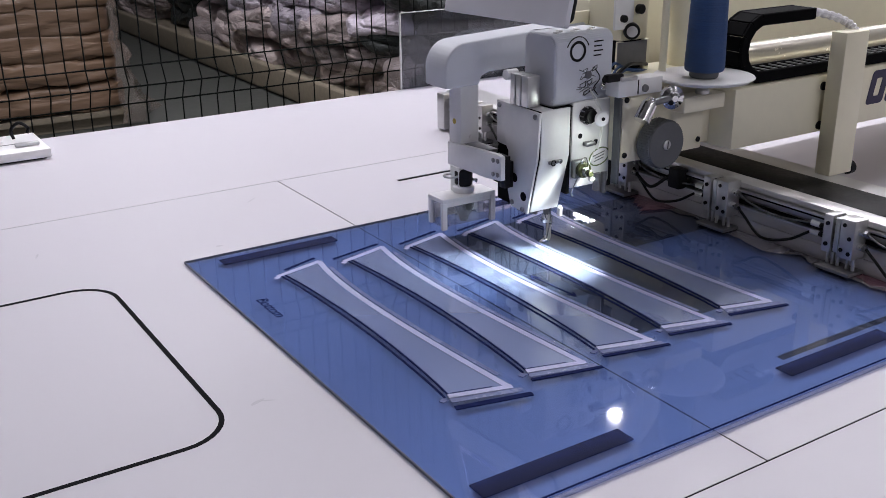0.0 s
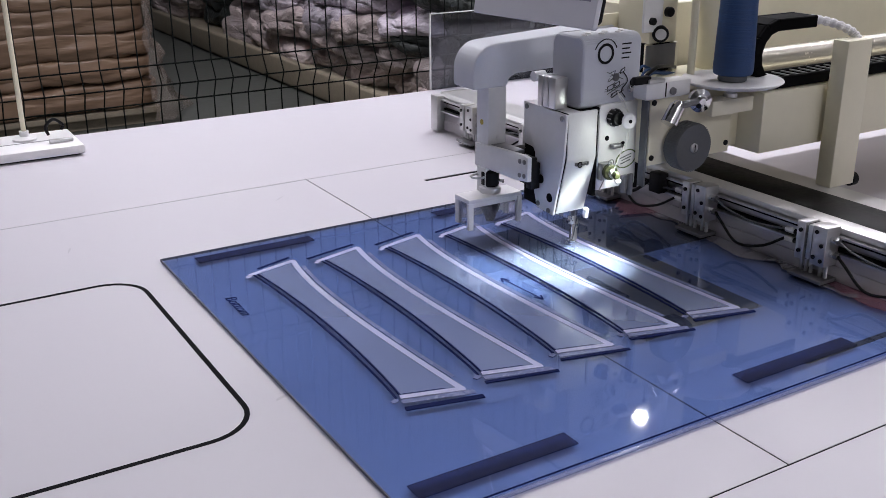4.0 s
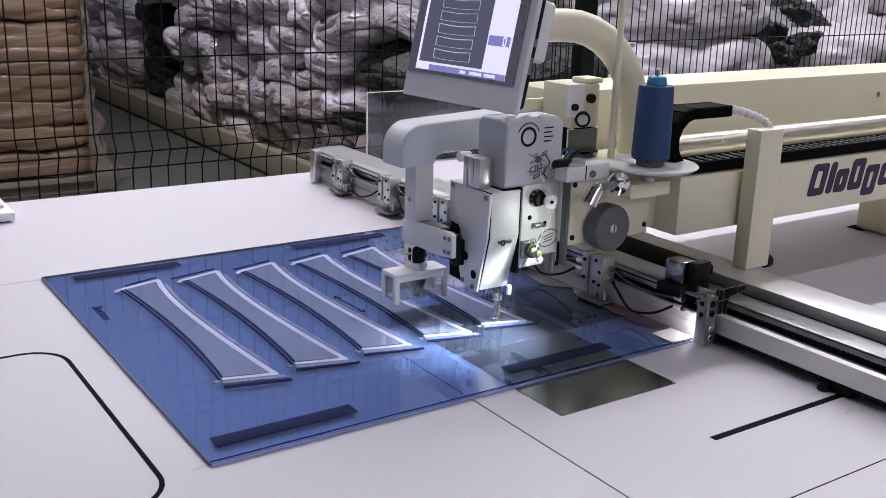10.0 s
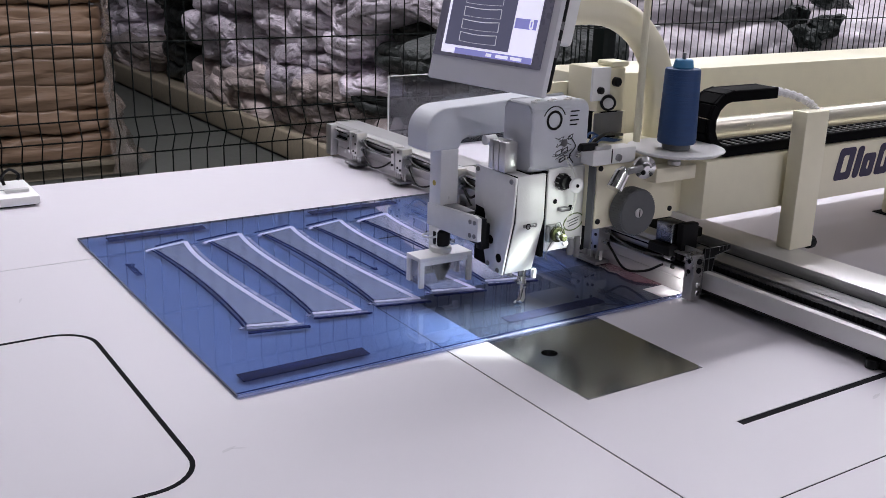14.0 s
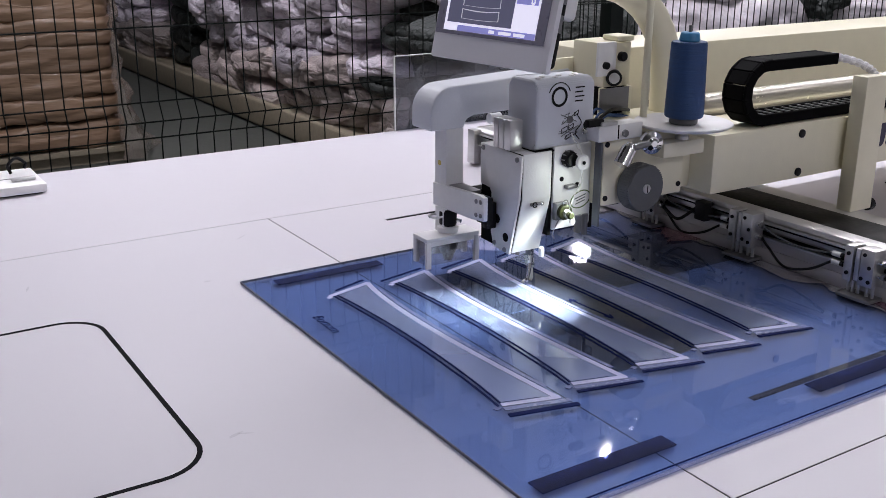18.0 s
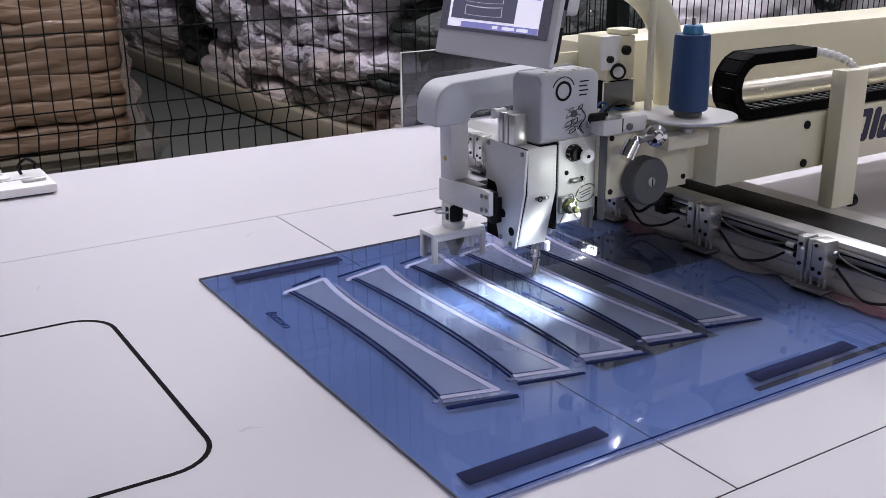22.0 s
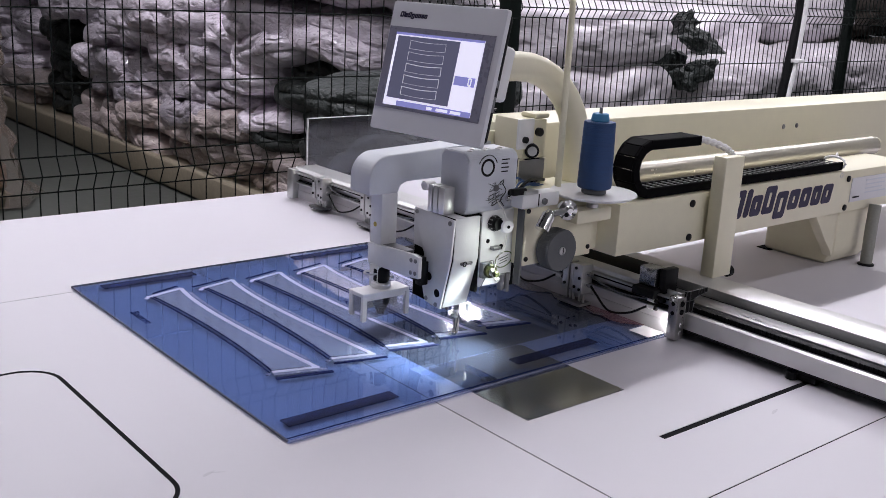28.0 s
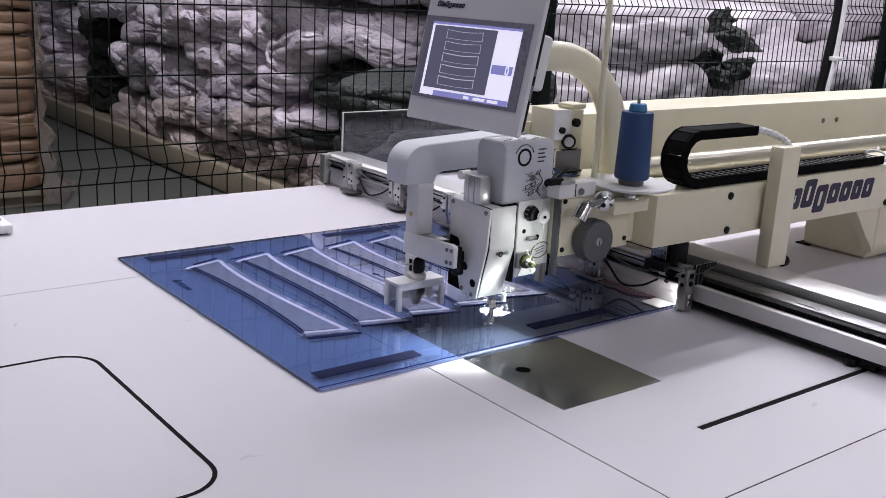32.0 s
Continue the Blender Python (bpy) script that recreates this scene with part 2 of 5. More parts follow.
def film_material(name, colour, rough, folds, depth, stretch, spread):
    """Creased plastic film over cloth: sharp meeting folds, a soft shine and uneven tone from bundle to bundle."""
    m = mat(name, colour, rough, vary=0.22, scale=3.0, spread=spread, stretch=stretch, noise_rough=0.15)
    nt = m.node_tree
    b = nt.nodes["Principled BSDF"]
    tc, mp = nt.nodes.new("ShaderNodeTexCoord"), nt.nodes.new("ShaderNodeMapping")
    mp.inputs["Scale"].default_value = stretch
    nt.links.new(tc.outputs["Object"], mp.inputs[0])
    below = None
    for k, (sc, dp) in enumerate(((folds, depth), (folds * 2.6, depth * 0.30), (folds * 7.5, depth * 0.10))):
        n, bp = nt.nodes.new("ShaderNodeTexNoise"), nt.nodes.new("ShaderNodeBump")
        n.noise_type = "RIDGED_MULTIFRACTAL"
        n.inputs["Scale"].default_value, n.inputs["Detail"].default_value, n.inputs["Distortion"].default_value = sc, 1.5, 0.7
        bp.inputs["Strength"].default_value, bp.inputs["Distance"].default_value = 0.9, dp
        nt.links.new(mp.outputs[0], n.inputs["Vector"])
        nt.links.new(n.outputs[0], bp.inputs["Height"])
        if below:
            nt.links.new(below, bp.inputs["Normal"])
        below = bp.outputs[0]
    nt.links.new(below, b.inputs["Normal"])
    b.inputs["Coat Weight"].default_value = 0.5 if sum(colour) > 0.3 else 0.1
    b.inputs["Coat Roughness"].default_value = 0.14
    return m


M["bale"] = film_material("bale", (0.63, 0.57, 0.645), 0.34, 8.5, 0.045, (1, 1, 1.7), 0.34)
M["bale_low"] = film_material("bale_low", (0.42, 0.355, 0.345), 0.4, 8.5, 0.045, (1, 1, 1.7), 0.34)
M["bale_dark"] = film_material("bale_dark", (0.024, 0.029, 0.028), 0.6, 10.0, 0.045, (1, 1, 1.5), 0.4)
M["roll"] = film_material("roll", (0.185, 0.115, 0.070), 0.55, 2.6, 0.022, (0.5, 0.5, 3.6), 0.16)
M["bale_brown"] = film_material("bale_brown", (0.085, 0.07, 0.062), 0.5, 2.4, 0.06, (1, 1, 1.6), 0.4)
M["pale"] = film_material("pale", (0.57, 0.53, 0.57), 0.45, 6.0, 0.025, (0.8, 1, 1.6), 0.12)


# ---- mesh helpers ----
def part(name, bm, material, parent=None, label="", smooth=False):
    me = bpy.data.meshes.new(name)
    if smooth:
        for f in bm.faces:
            f.smooth = True
    bm.to_mesh(me)
    bm.free()
    if not smooth:
        me.polygons.foreach_set("use_smooth", [True] * len(me.polygons))
        me.set_sharp_from_angle(angle=radians(25))
    me.materials.append(M[material] if isinstance(material, str) else material)
    ob = new(name, me)
    if parent:
        ob.parent = parent
    if label:
        ob["label"] = label
    return ob


def even_shading(ob):
    """Keeps the broad faces of a rounded body flat in the light."""
    ob.modifiers.new("even_shading", "WEIGHTED_NORMAL").keep_sharp = True
    return ob


def thing(name, label, category, group="", kind="", at=None):
    ob = tagged(new(name), label, category, group, kind)
    ob.empty_display_size = 0.05
    if at is not None:
        ob.matrix_basis = at
    return ob


def add_box(bm, x0, x1, y0, y1, z0, z1, bevel=0.0, seg=2, m=None):
    r = bmesh.ops.create_cube(bm, size=1, matrix=Matrix.LocRotScale(((x0 + x1) / 2, (y0 + y1) / 2, (z0 + z1) / 2), None, (x1 - x0, y1 - y0, z1 - z0)))
    vs = r["verts"]
    if bevel:
        es = list({e for v in vs for e in v.link_edges})
        out = bmesh.ops.bevel(bm, geom=es, offset=bevel, segments=seg, affect="EDGES", profile=0.5)
        vs = list({v for f in out["faces"] for v in f.verts} | {v for v in vs if v.is_valid})
    if m is not None:
        bmesh.ops.transform(bm, matrix=m, verts=vs)
    return vs


def box(x0, x1, y0, y1, z0, z1, bevel=0.0, seg=2):
    bm = bmesh.new()
    add_box(bm, x0, x1, y0, y1, z0, z1, bevel, seg)
    return bm


def add_cyl(bm, a, b, r, r2=None, seg=24, caps=True):
    a, b = Vector(a), Vector(b)
    q = (b - a).to_track_quat("Z", "Y").to_matrix().to_4x4()
    return bmesh.ops.create_cone(bm, cap_ends=caps, segments=seg, radius1=r, radius2=r if r2 is None else r2, depth=(b - a).length, matrix=Matrix.Translation((a + b) / 2) @ q)["verts"]


def cyl(a, b, r, r2=None, seg=24):
    bm = bmesh.new()
    add_cyl(bm, a, b, r, r2, seg)
    return bm


def add_lathe(bm, rings, base=(0, 0, 0), seg=32, m=None):
    """Turns (radius, height) pairs round a vertical line at base."""
    rows = []
    for r, h in rings:
        rows.append([bm.verts.new((base[0] + r * math.cos(2 * math.pi * k / seg), base[1] + r * math.sin(2 * math.pi * k / seg), base[2] + h)) for k in range(seg)])
    for a, b in zip(rows, rows[1:]):
        for k in range(seg):
            bm.faces.new((a[k], a[(k + 1) % seg], b[(k + 1) % seg], b[k]))
    bm.faces.new(rows[0][::-1])
    bm.faces.new(rows[-1])
    if m is not None:
        bmesh.ops.transform(bm, matrix=m, verts=[v for r in rows for v in r])
    return [v for r in rows for v in r]


def lathe(rings, base=(0, 0, 0), seg=32, m=None):
    bm = bmesh.new()
    add_lathe(bm, rings, base, seg, m)
    return bm


def add_prism(bm, outline, axis, lo, hi, bevel=0.0, seg=2):
    """A straight body: the outline, in the two other axes' order, pushed along axis from lo to hi."""
    def at(p, h):
        p = list(p)
        p.insert("xyz".index(axis), h)
        return p
    a = [bm.verts.new(at(p, lo)) for p in outline]
    b = [bm.verts.new(at(p, hi)) for p in outline]
    fs = [bm.faces.new(a), bm.faces.new(b)]
    n = len(a)
    for k in range(n):
        fs.append(bm.faces.new((a[k], a[(k + 1) % n], b[(k + 1) % n], b[k])))
    bmesh.ops.recalc_face_normals(bm, faces=fs)
    if bevel:
        bmesh.ops.bevel(bm, geom=list({e for f in fs for e in f.edges}), offset=bevel, segments=seg, affect="EDGES", profile=0.5)


def prism(outline, axis, lo, hi, bevel=0.0, seg=2):
    bm = bmesh.new()
    add_prism(bm, outline, axis, lo, hi, bevel, seg)
    return bm


def round_rect(x0, x1, y0, y1, r, n=8):
    pts = []
    for cx, cy, a0 in ((x1 - r, y1 - r, 0), (x0 + r, y1 - r, 90), (x0 + r, y0 + r, 180), (x1 - r, y0 + r, 270)):
        for k in range(n + 1):
            a = radians(a0 + 90 * k / n)
            pts.append((cx + r * math.cos(a), cy + r * math.sin(a)))
    return pts


def add_tube(bm, pts, r, seg=10, taper=None):
    """A round tube through pts."""
    pts = [Vector(p) for p in pts]
    rings, up = [], Vector((0.13, 0.21, 0.97)).normalized()
    for k, p in enumerate(pts):
        d = (pts[min(k + 1, len(pts) - 1)] - pts[max(k - 1, 0)]).normalized()
        u = d.cross(up)
        if u.length < 0.05:
            u = d.cross(Vector((1, 0, 0)))
        u.normalize()
        w = d.cross(u)
        rr = r if taper is None else taper[k]
        rings.append([bm.verts.new(p + rr * (math.cos(2 * math.pi * j / seg) * u + math.sin(2 * math.pi * j / seg) * w)) for j in range(seg)])
    for a, b in zip(rings, rings[1:]):
        for j in range(seg):
            bm.faces.new((a[j], a[(j + 1) % seg], b[(j + 1) % seg], b[j]))
    bm.faces.new(rings[0][::-1])
    bm.faces.new(rings[-1])


def tube(pts, r, seg=10, taper=None):
    bm = bmesh.new()
    add_tube(bm, pts, r, seg, taper)
    return bm


def curve_pts(pts, n=8):
    """A smooth line through pts (Catmull-Rom)."""
    v = [Vector(p) for p in pts]
    v = [2 * v[0] - v[1]] + v + [2 * v[-1] - v[-2]]
    out = []
    for a, b, c, d in zip(v, v[1:], v[2:], v[3:]):
        for k in range(n):
            t = k / n
            out.append(0.5 * ((2 * b) + (c - a) * t + (2 * a - 5 * b + 4 * c - d) * t * t + (3 * b - a - 3 * c + d) * t ** 3))
    out.append(v[-2])
    return out


def words(name, text, size, material, parent, m, label="", shear=0.0, bold=0.0):
    """Flat lettering in the built-in font, as a mesh."""
    cu = bpy.data.curves.new(name, "FONT")
    cu.body, cu.size, cu.extrude, cu.shear, cu.offset = text, size, 0.0004, shear, bold
    tmp = bpy.data.objects.new(name, cu)
    scene.collection.objects.link(tmp)
    me = bpy.data.meshes.new_from_object(tmp.evaluated_get(bpy.context.evaluated_depsgraph_get()))
    bpy.data.objects.remove(tmp)
    me.materials.clear()
    me.materials.append(M[material])
    ob = new(name, me)
    ob.parent = parent
    ob.matrix_basis = m
    if label:
        ob["label"] = label
    return ob


def maker_mark(size, depth, parent, m, label=""):
    """A printed mark as a row of slanted rounded bars and open frames, tall and short."""
    bm, x = bmesh.new(), 0.0
    for w, lo, hi in ((0.66, 0, 0.72), (0.26, 0, 0.72), (0.53, 0, 0.53), (0.58, 0, 0.72), (0.60, -0.18, 0.53), (0.56, 0, 0.53), (0.56, 0, 0.53), (0.53, 0, 0.53), (0.56, 0, 0.53)):
        x0, x1, k = x + 0.04 * w, x + 0.90 * w, 0.17
        rows = [round_rect(x0, x1, lo, hi, 0.09, 4)]
        if w > 0.3:
            rows.append(round_rect(x0 + k + 0.02, x1 - k - 0.02, lo + k, hi - k, 0.03, 4))
        lean = [[((px + 0.22 * py) * size, py * size) for px, py in row] for row in rows]
        if len(lean) == 1:
            add_prism(bm, lean[0], "z", 0, depth)
        else:
            loops = [[bm.verts.new((*p, z)) for p in row] for row, z in ((lean[0], 0), (lean[0], depth), (lean[1], depth), (lean[1], 0))]
            n = len(lean[0])
            for a, b in zip(loops, loops[1:] + loops[:1]):
                for j in range(n):
                    bm.faces.new((a[j], a[(j + 1) % n], b[(j + 1) % n], b[j]))
        x += w
    bmesh.ops.recalc_face_normals(bm, faces=bm.faces)
    ob = part("maker_mark", bm, "navy", parent, label)
    ob.matrix_basis = m
    return ob


# ---- hall ----
def slab(name, x0, x1, y0, y1, z0, z1, material, label, category):
    ob = part(name, box(x0, x1, y0, y1, z0, z1), material)
    return tagged(ob, label, category, kind="structure")


FLOOR = -0.85
slab("floor", -7, 12, -6, 13, FLOOR - 0.2, FLOOR, "concrete", "worn grey concrete floor of the hall", "floor")
slab("ceiling", -7, 12, -6, 13, 3.2, 3.4, "wall", "plain grey ceiling of the hall", "ceiling")
slab("wall_north", -7, 12, 13, 13.2, FLOOR, 3.2, "wall", "plain grey hall wall", "wall")
slab("wall_south", -7, 12, -6.2, -6, FLOOR, 3.2, "wall", "plain grey hall wall", "wall")
slab("wall_west", -7.2, -7, -6, 13, FLOOR, 3.2, "wall", "plain grey hall wall", "wall")
slab("wall_east", 12, 12.2, -6, 13, FLOOR, 3.2, "wall", "plain grey hall wall", "wall")

# ---- table ----
SLOT = [(-0.008, 1.9, -0.486, -0.474), (-0.008, 1.9, 0.451, 0.463)]
PLATE = (-0.134, 0.084, -0.331, -0.085)
BED = (-0.134, 0.46, -0.0838, 0.125)


def grid_slab(x0, x1, y0, y1, z0, z1, holes):
    """A flat board with rectangular openings through it."""
    xs = sorted({x0, x1, *(h[0] for h in holes), *(h[1] for h in holes)})
    ys = sorted({y0, y1, *(h[2] for h in holes), *(h[3] for h in holes)})
    bm, verts = bmesh.new(), {}

    def v(i, j, z):
        if (i, j, z) not in verts:
            verts[i, j, z] = bm.verts.new((xs[i], ys[j], z))
        return verts[i, j, z]

    def solid(i, j):
        if not (0 <= i < len(xs) - 1 and 0 <= j < len(ys) - 1):
            return False
        cx, cy = (xs[i] + xs[i + 1]) / 2, (ys[j] + ys[j + 1]) / 2
        return not any(h[0] < cx < h[1] and h[2] < cy < h[3] for h in holes)
    for i in range(len(xs) - 1):
        for j in range(len(ys) - 1):
            if not solid(i, j):
                continue
            bm.faces.new((v(i, j, z1), v(i + 1, j, z1), v(i + 1, j + 1, z1), v(i, j + 1, z1)))
            bm.faces.new((v(i, j, z0), v(i, j + 1, z0), v(i + 1, j + 1, z0), v(i + 1, j, z0)))
            for di, dj, a, b in ((-1, 0, (i, j), (i, j + 1)), (1, 0, (i + 1, j + 1), (i + 1, j)), (0, -1, (i + 1, j), (i, j)), (0, 1, (i, j + 1), (i + 1, j + 1))):
                if not solid(i + di, j + dj):
                    bm.faces.new((v(*a, z1), v(*a, z0), v(*b, z0), v(*b, z1)))
    bmesh.ops.recalc_face_normals(bm, faces=bm.faces)
    return bm


table = thing("machine_table", "large white laminate machine table with panel joints and black slots", "table")
JX, JN, JF, G = -0.206, -0.630, 0.590, 0.0012
for x0, x1, y0, y1, hs in ((-2.2, 2.4, -1.83, JN - G, ()), (-2.2, 2.4, JF + G, 1.215, ()), (-2.2, JX - G, JN + G, JF - G, ()), (JX + G, 2.4, JN + G, JF - G, (*SLOT, PLATE, BED))):
    part("panel", grid_slab(x0, x1, y0, y1, -0.028, 0, hs), "laminate", table)
for fx0, fx1, fy0, fy1 in ((JX - G, JX + G, JN + G, JF - G), (-2.2, 2.4, JN - G, JN + G), (-2.2, 2.4, JF - G, JF + G)):
    part("joint", box(fx0, fx1, fy0, fy1, -0.02, -0.0006), "seal", table, "dark joint between panels")
# Black strips stand in for the shade deep inside the open slots.
for sx0, sx1, sy0, sy1 in SLOT:
    part("slot_seal", box(sx0, sx1, sy0, sy1, -0.02, -0.001), "seal", table, "black strip in a slot, standing in for its deep shade")
part("underframe", box(-2.1, 2.3, -1.75, 1.15, -0.10, -0.031), "black_plastic", table, "dark frame below the panels")
for lx in (-2.0, 0.1, 2.1):
    for ly in (-1.6, 1.05):
        part("leg", box(lx, lx + 0.08, ly, ly + 0.08, FLOOR, -0.1), "cream", table)


def ring(outer, inner, z0, z1):
    bm = bmesh.new()
    rows = [[bm.verts.new((*p, z)) for p in pts] for pts, z in ((outer, z0), (outer, z1), (inner, z1), (inner, z0))]
    n = len(outer)
    for a, b in zip(rows, rows[1:] + rows[:1]):
        for k in range(n):
            bm.faces.new((a[k], a[(k + 1) % n], b[(k + 1) % n], b[k]))
    bmesh.ops.recalc_face_normals(bm, faces=bm.faces)
    return bm


part("gasket", ring(round_rect(-1.32, -0.638, -0.277, 0.243, 0.062), round_rect(-1.3137, -0.6443, -0.2707, 0.2367, 0.0557), -0.001, 0.0006), "seal", table, "black rubber gasket of a rounded hatch")

M["scuff"] = sheet_material("scuff", (0.93, 0.93, 0.935), haze=0.05, haze_colour=(0.2, 0.2, 0.22), gloss=False)
for sx, sy, sl, sw, sa in ((-0.597, -0.2215, 0.010, 0.003, 20), (-0.585, -0.224, 0.009, 0.0016, -25), (-0.30, 0.50, 0.016, 0.002, 40), (-0.44, 0.30, 0.006, 0.004, 0), (-0.70, 0.42, 0.012, 0.002, 70), (-0.33, -0.72, 0.018, 0.002, -50), (0.22, -0.52, 0.012, 0.003, 15)):
    bm = bmesh.new()
    rim = [bm.verts.new((sl * math.cos(a * 0.6283) * (1 + 0.25 * math.sin(a * 2.1 + sx * 40)), sw * math.sin(a * 0.6283), 0.0)) for a in range(10)]
    bm.faces.new(rim)
    part("scuff", bm, "scuff", table, "faint grey scuff").matrix_basis = pose(sx, sy, 0.0005, 0, 0, sa)

needle_plate = thing("needle_plate", "brushed steel plate with a round hole, set flush in the table", "metal plate")
bm = bmesh.new()
N = 32
hole = [(-0.079 + 0.0125 * math.cos(2 * math.pi * k / N), -0.18 + 0.0125 * math.sin(2 * math.pi * k / N)) for k in range(N)]
outer = [bm.verts.new((x, y, 0.0006)) for x, y in round_rect(PLATE[0] + 0.001, PLATE[1] - 0.001, PLATE[2] + 0.001, PLATE[3] - 0.001, 0.012)]
inner = [bm.verts.new((x, y, 0.0006)) for x, y in hole]
es = [bm.edges.new((a[k], a[(k + 1) % len(a)])) for a in (outer, inner) for k in range(len(a))]
bmesh.ops.triangle_fill(bm, edges=es, use_beauty=True)
bmesh.ops.recalc_face_normals(bm, faces=bm.faces)
ext = bmesh.ops.extrude_face_region(bm, geom=bm.faces[:])
bmesh.ops.translate(bm, vec=(0, 0, -0.006), verts=[g for g in ext["geom"] if isinstance(g, bmesh.types.BMVert)])
part("plate", bm, "steel", needle_plate)
part("hole_bottom", cyl((-0.079, -0.18, -0.02), (-0.079, -0.18, -0.007), 0.016), "dark_hole", needle_plate)

bed = thing("bed_cover", "dark steel cover over the lower arm, flush in the table", "metal plate")
part("plate", box(BED[0] + 0.001, BED[1] - 0.001, BED[2] + 0.001, BED[3] - 0.001, -0.006, 0.0004, 0.0004), mat("bed_steel", (0.085, 0.087, 0.092), 0.40, 0.3, vary=0.15, scale=8, stretch=(12, 1, 1)), bed)
for bx in (-0.115, 0.16, 0.44):
    for by in (-0.068, 0.108):
        part("screw", cyl((bx, by, 0.0004), (bx, by, 0.0009), 0.005, None, 12), "alu_dark", bed)

# ---- sewing head ----
head = thing("sewing_machine", "pale grey industrial sewing head at the end of the machine beam", "sewing machine")
# casting behind the face plate, with the slanted front
part("casting", prism([(-0.050, 0.238), (-0.050, 0.165), (-0.026, 0.074), (0.060, 0.078), (0.060, 0.238)], "x", -0.053, 0.002, 0.0012), "light_grey", head)
part("plate_seam", prism([(-0.0488, 0.2375), (-0.0482, 0.165), (-0.0244, 0.074), (0.0585, 0.078), (0.0585, 0.2375)], "x", -0.0534, -0.0529), "dark_hole", head, "dark seam behind the face plate")
part("face_plate", prism([(-0.051, 0.236), (-0.0465, 0.166), (-0.0245, 0.072), (0.018, 0.076), (0.026, 0.100), (0.026, 0.163), (0.031, 0.170), (0.056, 0.172), (0.058, 0.239)], "x", -0.058, -0.0535, 0.0012), "light_grey", head, "flat pale grey face plate with rounded corners")
for by, bz in ((0.049, 0.232), (-0.041, 0.229), (-0.014, 0.078), (0.013, 0.083)):
    part("screw", lathe([(0.0042, 0), (0.0042, 0.0015), (0.003, 0.0028)], seg=12, m=pose(-0.058, by, bz, 0, -90, 0)), "alu_dark", head)
for by, bz in ((0.008, 0.124), (-0.0155, 0.099)):
    part("plug", lathe([(0.0072, 0), (0.0072, 0.0006), (0.006, 0.0008)], seg=20, m=pose(-0.058, by, bz, 0, -90, 0)), "dark_hole", head, "round black access hole")
part("rear_body", box(0.008, 0.086, -0.048, 0.06, 0.108, 0.243, 0.003), "light_grey", head)
part("seam", box(0.002, 0.008, -0.045, 0.06, 0.10, 0.24), "dark_hole", head, "dark gap between the castings")
part("column_gap", box(0.0865, 0.0935, -0.045, 0.06, 0.10, 0.25), "dark_hole", head)
part("side_strip", box(0.0772, 0.0815, -0.0770, -0.0620, 0.110, 0.246, 0.001), "wheel_grey", head, "dark grey strip between head and housing")
# grey cover box with the round mark
even_shading(part("cover", prism(round_rect(-0.047, 0.030, 0.238, 0.347, 0.016), "x", -0.028, 0.086, 0.006, 3), "grey_paint", head, "rounded grey top cover"))
mark = part("mark", ring([(0.0155 * math.cos(a * 0.19635), 0.0155 * math.sin(a * 0.19635)) for a in range(32)], [(0.0115 * math.cos(a * 0.19635), 0.0115 * math.sin(a * 0.19635)) for a in range(32)], 0, 0.0006), "black_plastic", head, "round black printed mark")
mark.matrix_basis = pose(0.014, -0.0472, 0.320, 90, 0, 0)
ring2 = part("mark", ring([(0.0225 * math.cos(radians(20 + a * 140 / 16)), 0.0225 * math.sin(radians(20 + a * 140 / 16))) for a in range(17)] + [(0.0208 * math.cos(radians(160 - a * 140 / 16)), 0.0208 * math.sin(radians(160 - a * 140 / 16))) for a in range(17)], [(0.0215 * math.cos(radians(20 + a * 140 / 16)), 0.0215 * math.sin(radians(20 + a * 140 / 16))) for a in range(17)] + [(0.0212 * math.cos(radians(160 - a * 140 / 16)), 0.0212 * math.sin(radians(160 - a * 140 / 16))) for a in range(17)], 0, 0.0005), "black_plastic", head)
ring2.matrix_basis = pose(0.014, -0.0472, 0.320, 90, 0, 0)
for k in range(4):
    part("print_bar", box(0.045, 0.063 - 0.003 * (k % 2), -0.0477, -0.0469, 0.331 - 0.007 * k, 0.333 - 0.007 * k), "black_plastic", head)
for dx in range(6):
    part("cover_screw", lathe([(0.005, 0), (0.005, 0.002), (0.003, 0.003)], (-0.014 + 0.016 * dx, -0.03 + 0.012 * (dx % 2), 0.3465), 12), "white_plastic", head)
# threading diagram: crossed levers on the cover
for x0, z0, x1, z1 in ((0.018, 0.292, 0.05, 0.279), (0.022, 0.277, 0.048, 0.293), (0.016, 0.266, 0.044, 0.262), (0.02, 0.258, 0.052, 0.272), (0.03, 0.252, 0.052, 0.262)):
    part("lever", tube([(x0, -0.0475, z0), (x1, -0.0475, z1)], 0.0006, 6), "wheel_grey", head, "dark printed line of the threading diagram")
part("lever_pivot", cyl((0.036, -0.0485, 0.283), (0.036, -0.047, 0.283), 0.006, None, 16), "alu_dark", head)
for lx, lz, lw, lh in ((0.020, 0.262, 0.012, 0.008), (0.034, 0.266, 0.010, 0.007), (0.028, 0.252, 0.012, 0.006), (0.044, 0.287, 0.009, 0.006)):
    d = part("diagram_frame", ring([(0, 0), (lw, 0.004), (lw, lh + 0.004), (0, lh)], [(0.001, 0.0012), (lw - 0.001, 0.005), (lw - 0.001, lh + 0.0028), (0.001, lh - 0.001)], 0, 0.0005), "black_plastic", head)
    d.matrix_basis = pose(lx, -0.0472, lz, 90, 0, 0)
